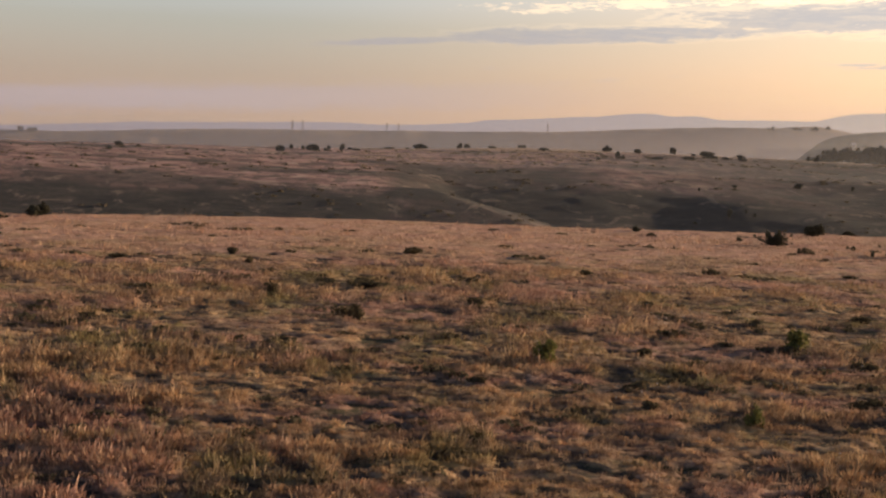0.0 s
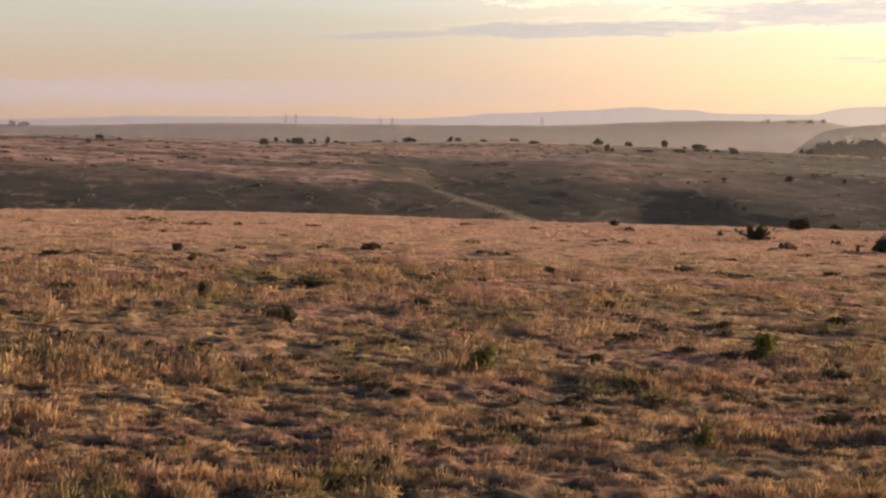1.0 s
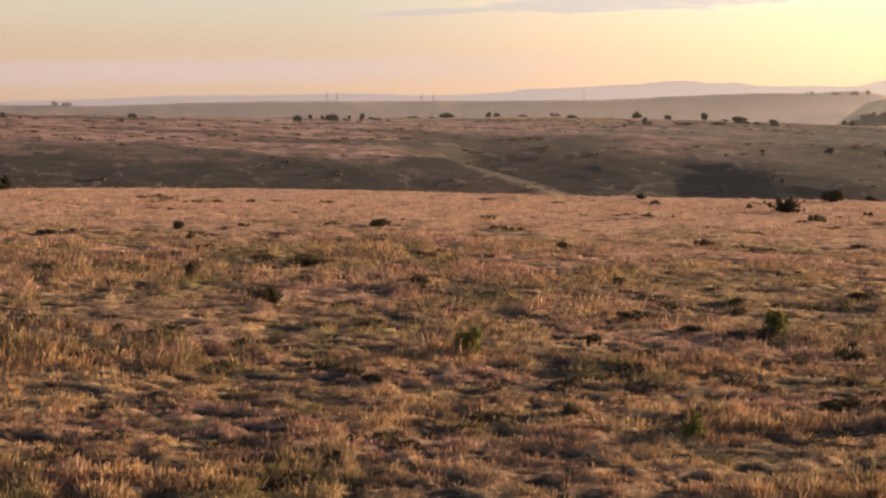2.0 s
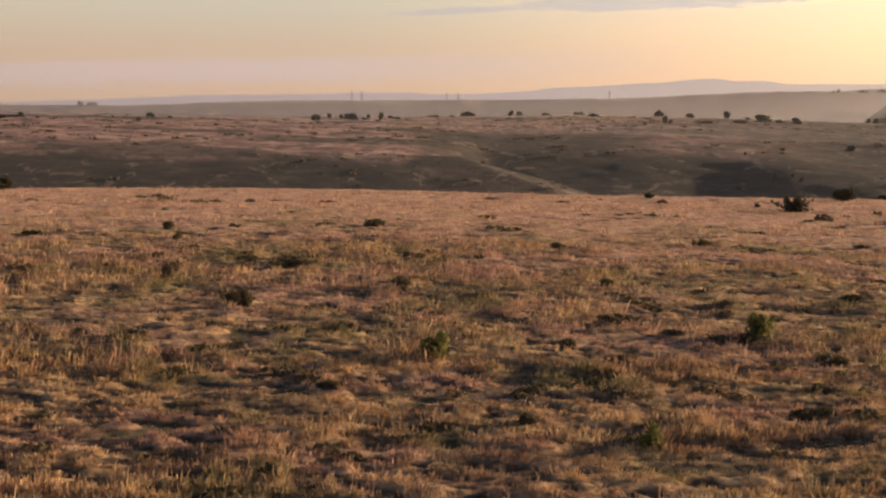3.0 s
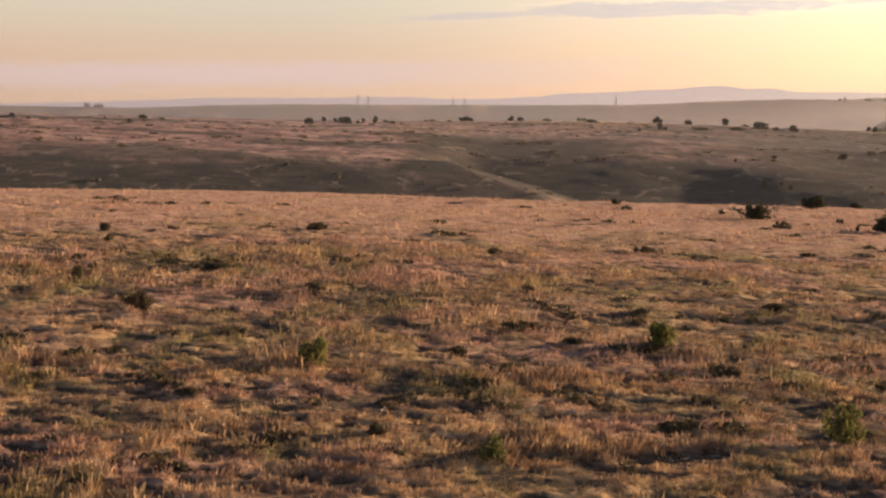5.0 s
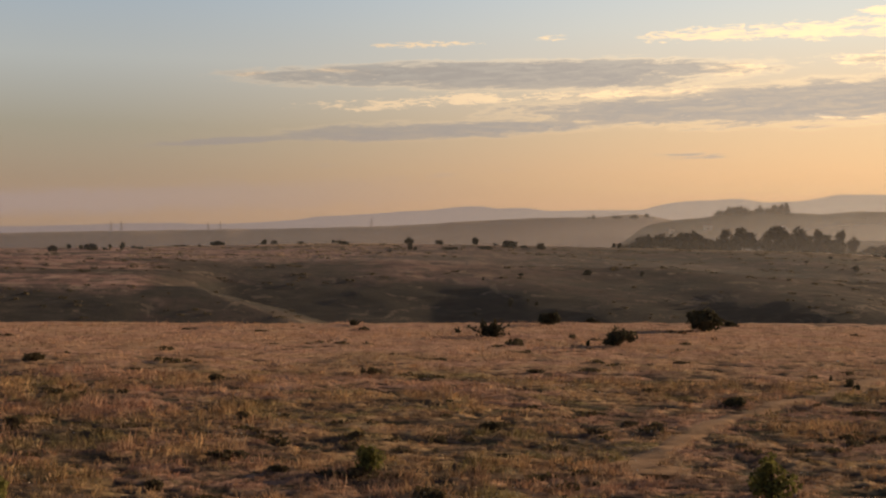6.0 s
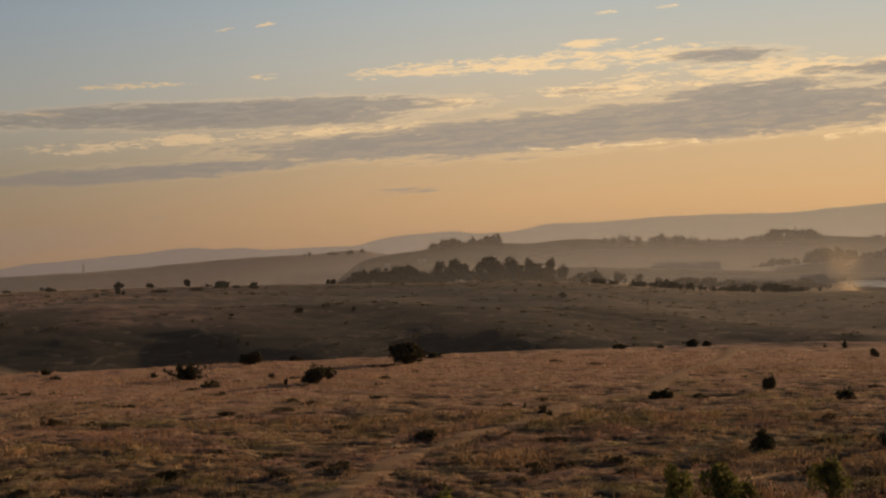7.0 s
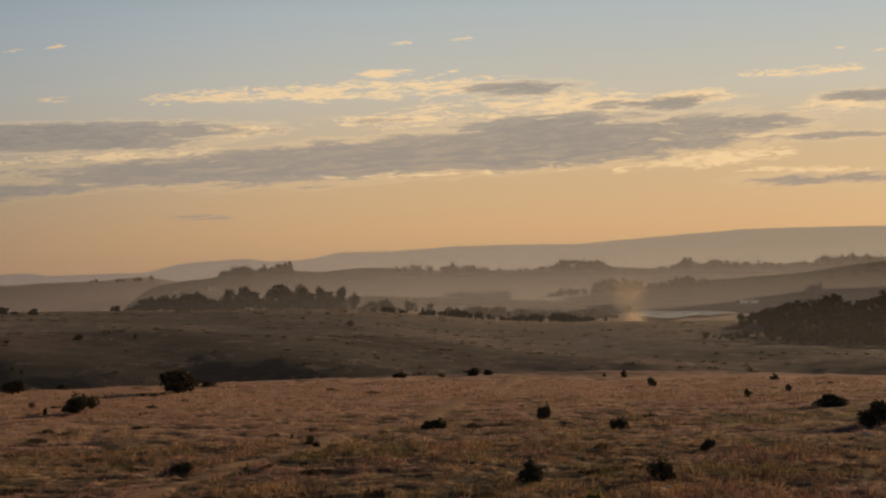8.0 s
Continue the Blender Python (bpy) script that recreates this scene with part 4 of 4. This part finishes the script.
wooded = ridge("wooded_hill", "hazy hill with scattered trees", HILL, 2350,
      [(15.4, -1.0), (16.6, 0.0), (17.7, 0.27), (18.9, 0.38), (19.5, 0.58), (20.8, 0.65), (21.8, 0.55), (22.6, 0.53), (23.7, 0.65), (24.7, 0.66), (25.6, 0.56), (27.5, 0.53), (29.4, 0.52), (30.6, 0.56), (31.65, 0.64), (32.8, 0.56),
       (34.4, 0.50), (35.7, 0.60), (37.2, 0.60), (38.7, 0.65), (42, 0.68), (54, 0.8)], -50, 110, 0.05, 23)
low = ridge("low_hill", "low hazy hill above the pond", HILL, 1950,
      [(20, -1.2), (22, -0.5), (23.8, -0.30), (26.6, -0.37), (28.9, -0.48), (30.8, -0.57), (31.7, -0.34), (34, -0.14), (34.8, 0.04), (36.5, 0.16), (38.7, 0.30), (39.8, 0.48), (41.4, 0.68), (54, 0.9)], -45, 100, 0.05, 31)


# ------------------------------------------------------------ far woods
def woods():
    """Far trees that nobody could count: turn from and to, distance, depth, height over the eye at both ends or None for the ground, tree height, number."""
    rng = np.random.RandomState(21)
    V, F, base = [], [], 0
    belts = [
        (19.0, 21.8, 2330, 40, 0.5, 0.55, 11, 46), (16.0, 23.8, 1690, 30, None, None, 13, 170), (23.6, 28.8, 1800, 60, None, None, 10, 60),
        (24.5, 32.7, 1130, 60, None, None, 5, 110), (24.0, 33.0, 2340, 14, 0.46, 0.55, 11, 80), (33.0, 48.0, 2340, 30, 0.5, 0.75, 10, 220), (30.0, 36.1, 1945, 30, -0.35, 0.0, 11, 130), (38.5, 48.0, 1945, 30, 0.2, 0.6, 11, 180), (27.0, 32.6, 1500, 60, None, None, 8, 150), (-10.75, -9.95, 2990, 8, -0.84, -0.84, 8, 9),
        (36.8, 52.0, 1150, 60, None, None, 14, 330), (36.9, 52.0, 960, 50, None, None, 10, 330), (35.8, 52.0, 800, 40, None, None, 6, 260), (14.5, 17.0, 2500, 60, 0.28, 0.38, 8, 14), 
    ]
    for a0, a1, dist, depth, e0, e1, tall, n in belts:
        n = int(n * 1.5)
        hubs = rng.rand(max(4, n // 9))
        t = np.clip(rng.choice(hubs, n) + rng.normal(size=n) * 0.035, 0, 1)
        t = np.where(rng.rand(n) < 0.25, rng.rand(n), t)
        az = np.radians(a0 + (a1 - a0) * t)
        d = dist + depth * (rng.rand(n) - 0.5) * 2
        x, y = d * np.sin(az), d * np.cos(az)
        z = land(x, y, False) if e0 is None else 17 + np.tan(np.radians(e0 + (e1 - e0) * t)) * d - 3
        h = tall * rng.uniform(0.35, 1.25, n) * (0.3 + 0.7 * sstep(np.minimum(t, 1 - t), 0, 0.16)) * (0.6 + 0.8 * vnoise(t * (a1 - a0) * 1.7, t * 0 + dist))
        w = h * rng.uniform(0.35, 0.7, n)
        k = 100 if dist < 1400 else 28
        u = rng.normal(size=(n, k, 3))
        u /= np.linalg.norm(u, axis=2)[..., None]
        c = np.stack([x, y, z + h * 0.55], 1)[:, None] + u * np.stack([w, w, h * 0.48], 1)[:, None] * rng.uniform(0.3, 1.05, (n, k, 1))
        p = rng.normal(size=(n, k, 3))
        p /= np.linalg.norm(p, axis=2)[..., None]
        q = np.cross(p, u)
        s = w[:, None, None] * rng.uniform(0.6, 1.2, (n, k, 1)) * (2.3 / k ** 0.5)
        quad = np.stack([c - p * s, c + q * s, c + p * s, c - q * s], 2).reshape(-1, 3)
        V.append(quad), F.append(np.arange(len(quad)).reshape(-1, 4) + base)
        base += len(quad)
    me = mesh_from("far_wood", np.concatenate(V), np.concatenate(F), LEAF_TREE)
    tagged(new("far_wood", me), "dark belts of far woodland in the haze", "woodland", kind="stuff")


woods()


def pylon(x, y, z, tall, turn):
    """A lattice power pylon: four legs, braces and three cross arms."""
    top = new("power_pylon")
    half = tall * 0.11
    for sx in (-1, 1):
        for sy in (-1, 1):
            bm = bmesh.new()
            limb(bm, (sx * half, sy * half, -3), (sx * half * 0.15, sy * half * 0.15, tall), 0.2, 0.14, 4)
            part_bm("leg", bm, BARK, top)
    for k in range(4):
        h0, h1 = tall * (0.1 + 0.2 * k), tall * (0.3 + 0.2 * k)
        w0, w1 = half * (1 - 0.85 * h0 / tall), half * (1 - 0.85 * h1 / tall)
        bm = bmesh.new()
        for s in (-1, 1):
            limb(bm, (-w0, s * w0, h0), (w1, s * w1, h1), 0.15, 0.15, 4)
            limb(bm, (w0, s * w0, h0), (-w1, s * w1, h1), 0.15, 0.15, 4)
        part_bm("brace", bm, BARK, top)
    for h, w in ((0.68, 0.24), (0.82, 0.2), (0.95, 0.14)):
        bm = bmesh.new()
        limb(bm, (-tall * w, 0, tall * h), (tall * w, 0, tall * h), 0.15, 0.15, 4)
        part_bm("cross_arm", bm, BARK, top)
    top.matrix_basis = pose(x, y, z, 0, 0, turn)
    return tagged(top, "faint steel lattice power pylon on the far rise", "pylon", "pylons")


for turn, el, tall in ((-1.5, -0.48, 19), (-1.15, -0.47, 19), (1.75, -0.40, 17), (2.15, -0.40, 17), (7.3, -0.2, 17)):
    d = 2950.0
    pylon(d * math.sin(radians(turn)), d * math.cos(radians(turn)), 17 + math.tan(radians(el)) * d, tall, 40)


# ------------------------------------------------------------ mist
def mist(dist, alpha, z0, z1, lo, hi, left=1.0, tint=(0.80, 0.785, 0.81, 1)):
    az = np.radians(np.arange(lo, hi + 0.1, 1.5))
    zs = np.linspace(-60, z1 + 5, 12)
    a, z = np.meshgrid(az, zs)
    r = dist + 0 * a
    v = np.stack([r * np.sin(a), r * np.cos(a), z], -1).reshape(-1, 3)
    n, m = a.shape
    i = np.arange(n * m).reshape(n, m)
    f = np.stack([i[:-1, :-1], i[:-1, 1:], i[1:, 1:], i[1:, :-1]], -1).reshape(-1, 4)
    ob = new("morning_mist", mesh_from("morning_mist", v, f, make_mist_mat("morning_mist", alpha, z0, z1, tint, left), True))
    tagged(ob, "thin morning mist lying over the far country", "mist", kind="stuff")


mist(425, 0.03, 0, 22, -32, 56)
mist(720, 0.055, 0, 24, -32, 56)
mist(1250, 0.14, 0, 45, -32, 56, 0.3)
mist(1790, 0.30, -12, 85, -32, 56, 0.12)
mist(2150, 0.42, -18, 110, -32, 56, 0.08)
mist(2780, 0.30, -60, 190, -32, 56, 1.0, (0.82, 0.76, 0.82, 1))


def make_plume():
    """A drifting column of pale dust beside the pond."""
    m, g, out = material("drifting_dust")
    pos = g.add("ShaderNodeNewGeometry").outputs["Position"]
    sep = g.add("ShaderNodeSeparateXYZ", {0: pos})
    turn = g.math("DEGREES", g.math("ARCTAN2", sep.outputs[0], sep.outputs[1]))
    z = sep.outputs[2]
    n = g.noise(place(g, 1, 1, 0.7), 0.06, 5, 0.65, 0.8)
    mid = g.math("SUBTRACT", 33.1, g.math("MULTIPLY", z, 0.012))
    wide = g.math("ADD", 0.65, g.math("MULTIPLY", g.math("MAXIMUM", z, 0.0), 0.035))
    off = g.math("DIVIDE", g.math("ABSOLUTE", g.math("SUBTRACT", turn, mid)), wide)
    a = g.math("MULTIPLY", g.step(off, 1.0, 0.1), g.math("MULTIPLY", g.step(z, 32.0, -6.0), g.step(n, 0.2, 0.75, 0.0, 0.62)))
    d = g.add("ShaderNodeBsdfDiffuse", {"Color": (0.9, 0.72, 0.5, 1)})
    t = g.add("ShaderNodeBsdfTranslucent", {"Color": (0.9, 0.72, 0.5, 1)})
    lit = g.add("ShaderNodeMixShader", {0: 0.6, 1: d.outputs[0], 2: t.outputs[0]})
    mix = g.add("ShaderNodeMixShader", {0: a, 1: g.add("ShaderNodeBsdfTransparent").outputs[0], 2: lit.outputs[0]})
    g.tree.links.new(mix.outputs[0], out.inputs[0])
    az = np.radians(np.arange(31.0, 35.6, 0.25))
    zs = np.linspace(-14, 40, 14)
    aa, zz = np.meshgrid(az, zs)
    r = 1400 + 25 * np.sin(aa * 60) + 12 * np.sin(zz / 7)
    v = np.stack([r * np.sin(aa), r * np.cos(aa), zz], -1).reshape(-1, 3)
    i = np.arange(aa.size).reshape(aa.shape)
    f = np.stack([i[:-1, :-1], i[:-1, 1:], i[1:, 1:], i[1:, :-1]], -1).reshape(-1, 4)
    tagged(new("dust_plume", mesh_from("dust_plume", v, f, m, True)), "pale golden dust drifting up beside the pond", "dust", kind="stuff")


make_plume()


# ------------------------------------------------------------ pond, sheds, track, stones
def make_pond():
    m, g, out = material("pond_water")
    n = g.noise(place(g, 1, 0.3, 1), 0.8, 3, 0.5)
    finish(m, g, out, (0.03, 0.035, 0.035, 1), 0.22, n, 1.0, 0.0, 0.0, 0.5)
    bm = bmesh.new()
    rng = random.Random(4)
    ring = []
    for k in range(72):
        a = k / 72 * 2 * math.pi
        w = 1 + 0.22 * math.sin(3 * a + 1) + 0.12 * math.sin(7 * a) + rng.uniform(-0.07, 0.07)
        across, deep = 46 * math.cos(a) * w, 170 * math.sin(a) * w
        ring.append(bm.verts.new((895 + 0.824 * across + 0.566 * deep, 1300 - 0.566 * across + 0.824 * deep, -10.6)))
    bm.faces.new(ring)
    tagged(part_bm("water", bm, m), "still pond mirroring the bright sky", "pond", kind="structure")


make_pond()


def box(bm, x0, x1, y0, y1, z0, z1):
    v = [bm.verts.new(p) for p in ((x0, y0, z0), (x1, y0, z0), (x1, y1, z0), (x0, y1, z0), (x0, y0, z1), (x1, y0, z1), (x1, y1, z1), (x0, y1, z1))]
    for q in ((0, 3, 2, 1), (4, 5, 6, 7), (0, 1, 5, 4), (1, 2, 6, 5), (2, 3, 7, 6), (3, 0, 4, 7)):
        bm.faces.new([v[i] for i in q])


def shed(name, label, x, y, z, turn, length, width, height, wall_mat, pitch=0.2):
    top = new(name)
    bm = bmesh.new()
    box(bm, -length / 2, length / 2, -width / 2, width / 2, -1.5, height)
    part_bm("wall", bm, wall_mat, top)
    bm = bmesh.new()
    rise, o = width * pitch, 0.4
    a = [bm.verts.new(p) for p in ((-length / 2 - o, -width / 2 - o, height - 0.1), (length / 2 + o, -width / 2 - o, height - 0.1), (length / 2 + o, 0, height + rise), (-length / 2 - o, 0, height + rise), (-length / 2 - o, width / 2 + o, height - 0.1), (length / 2 + o, width / 2 + o, height - 0.1))]
    bm.faces.new((a[0], a[1], a[2], a[3]))
    bm.faces.new((a[3], a[2], a[5], a[4]))
    bmesh.ops.solidify(bm, geom=bm.faces[:], thickness=0.15)
    part_bm("roof", bm, WALL, top, "pale low roof")
    bm = bmesh.new()
    box(bm, -1.0, 1.0, -width / 2 - 0.06, -width / 2 - 0.01, -0.2, height * 0.75)
    part_bm("door", bm, BARK, top, "dark door")
    top.matrix_basis = pose(x, y, z, 0, 0, turn)
    return tagged(top, label, "building")


def on_hill(hill, turn, el):
    """Where the line of sight at this turn and height meets a hill."""
    v = np.array([p.co for p in hill.data.vertices]).reshape(7, -1, 3)[:5]
    col = np.argmin(np.abs(np.degrees(np.arctan2(v[0, :, 0], v[0, :, 1])) - turn))
    r, z = np.hypot(v[:, col, 0], v[:, col, 1]), v[:, col, 2]
    over = np.degrees(np.arctan2(z - 17, r))
    d = float(np.interp(el, over, r))
    return d * math.sin(radians(turn)), d * math.cos(radians(turn)), float(np.interp(el, over, z))


for turn, el, long in ((18.8, -0.02, 11), (17.6, -0.17, 6), (21.3, 0.02, 8)):
    shed("farmhouse", "small white farmhouse below the wooded hill", *on_hill(wooded, turn, el), -turn, long, 6, 3.0, WALL)
shed("farm_shed", "long low shed clad in shining metal", *on_hill(low, 36.95, -0.66), -37, 21, 8, 2.8, CLADDING, 0.12)


def make_track():
    pts = [Vector((x, y, 0)) for x, y in TRACK]
    dense = []
    for i in range(len(pts) - 1):
        p0, p1, p2, p3 = pts[max(i - 1, 0)], pts[i], pts[i + 1], pts[min(i + 2, len(pts) - 1)]
        for k in range(30):
            t = k / 30
            dense.append(0.5 * (2 * p1 + (p2 - p0) * t + (2 * p0 - 5 * p1 + 4 * p2 - p3) * t * t + (3 * p1 - p0 - 3 * p2 + p3) * t ** 3))
    V, F = [], []
    offs = np.array((-1.5, -0.9, -0.35, 0.35, 0.9, 1.5))
    dips = np.array((-0.14, 0.0, 0.03, 0.03, 0.0, -0.14))
    p = np.array([(q.x, q.y) for q in dense])
    d = np.roll(p, -1, 0) - np.roll(p, 1, 0)
    d[0], d[-1] = p[1] - p[0], p[-1] - p[-2]
    d /= np.linalg.norm(d, axis=1)[:, None]
    side = np.stack([d[:, 1], -d[:, 0]], 1)
    i = np.arange(len(p))
    wide = 0.75 + 0.7 * vnoise(i / 9.0, 3.0 + 0 * i) + 3.0 * np.maximum(0.0, 1 - i / 45)
    spots = [p + side * o + d * f for o in (-0.7, 0, 0.7) for f in (-1, 0, 1)]
    mid = sum(land(q[:, 0], q[:, 1]) for q in spots) / 9 + 0.12
    for k in range(len(p)):
        q = p[k] + side[k] * (offs * wide[k])[:, None]
        z = 0.5 * mid[k] + 0.5 * np.maximum(land(q[:, 0], q[:, 1]), mid[k] - 0.15) + dips
        V.extend(np.column_stack([q, z]).tolist())
    m = len(offs)
    for i in range(len(dense) - 1):
        for k in range(m - 1):
            F.append((i * m + k, i * m + k + 1, (i + 1) * m + k + 1, (i + 1) * m + k))
    tagged(new("dirt_track", mesh_from("dirt_track", V, F, SOIL, True)), "pale worn dirt track through the grass", "track", kind="structure")


make_track()


def make_stone(seed):
    rng = random.Random(seed)
    bm = bmesh.new()
    bmesh.ops.create_icosphere(bm, subdivisions=2, radius=0.3)
    for v in bm.verts:
        k = 1 + 0.5 * (noise.noise(v.co * 4 + Vector((seed, 0, 0))))
        v.co = Vector((v.co.x * 1.4 * k, v.co.y * k, v.co.z * 0.7 * k))
    return part_bm("stone", bm, STONE)


def make_seed_heads():
    """Pale fluffy seed heads in loose drifts among the grass."""
    rng = np.random.RandomState(33)
    n = 5200
    a, r = np.radians(rng.uniform(0, 45, n)), np.sqrt(rng.uniform(85 ** 2, 230 ** 2, n))
    x, y = r * np.sin(a), r * np.cos(a) - 30
    ok = fbm(x / 9 + 50, y / 6, 3) > 0.6
    x, y = x[ok], y[ok]
    n = len(x)
    z = land(x, y) + rng.uniform(0.3, 0.75, n)
    c = np.stack([x, y, z], 1)
    V = []
    for k in range(2):
        u = rng.normal(size=(n, 3))
        u /= np.linalg.norm(u, axis=1)[:, None]
        v = np.cross(u, rng.normal(size=(n, 3)))
        v /= np.linalg.norm(v, axis=1)[:, None]
        s = rng.uniform(0.03, 0.075, n)[:, None]
        V.append(np.stack([c - u * s, c + v * s, c + u * s, c - v * s], 1).reshape(-1, 3))
    V = np.concatenate(V)
    me = mesh_from("seed_heads", V, np.arange(len(V)).reshape(-1, 4), STONE)
    tagged(new("seed_heads", me), "pale fluffy seed heads among the grass", "grass", kind="stuff")


make_seed_heads()
stone = tagged(make_stone(1), "pale weathered stone lying in the grass", "stone", "stones")
for k, (x, y, wide) in enumerate(STONES):
    rng = random.Random(k)
    m = pose(x, y, ground_at(x, y) + 0.08, 0, 0, rng.uniform(0, 360))
    ob = stone if k == 0 else copy_thing(stone, m)
    ob.matrix_basis = m
    s = wide / 0.84
    ob.scale = (s, s * 0.9, s * rng.uniform(0.6, 0.9))
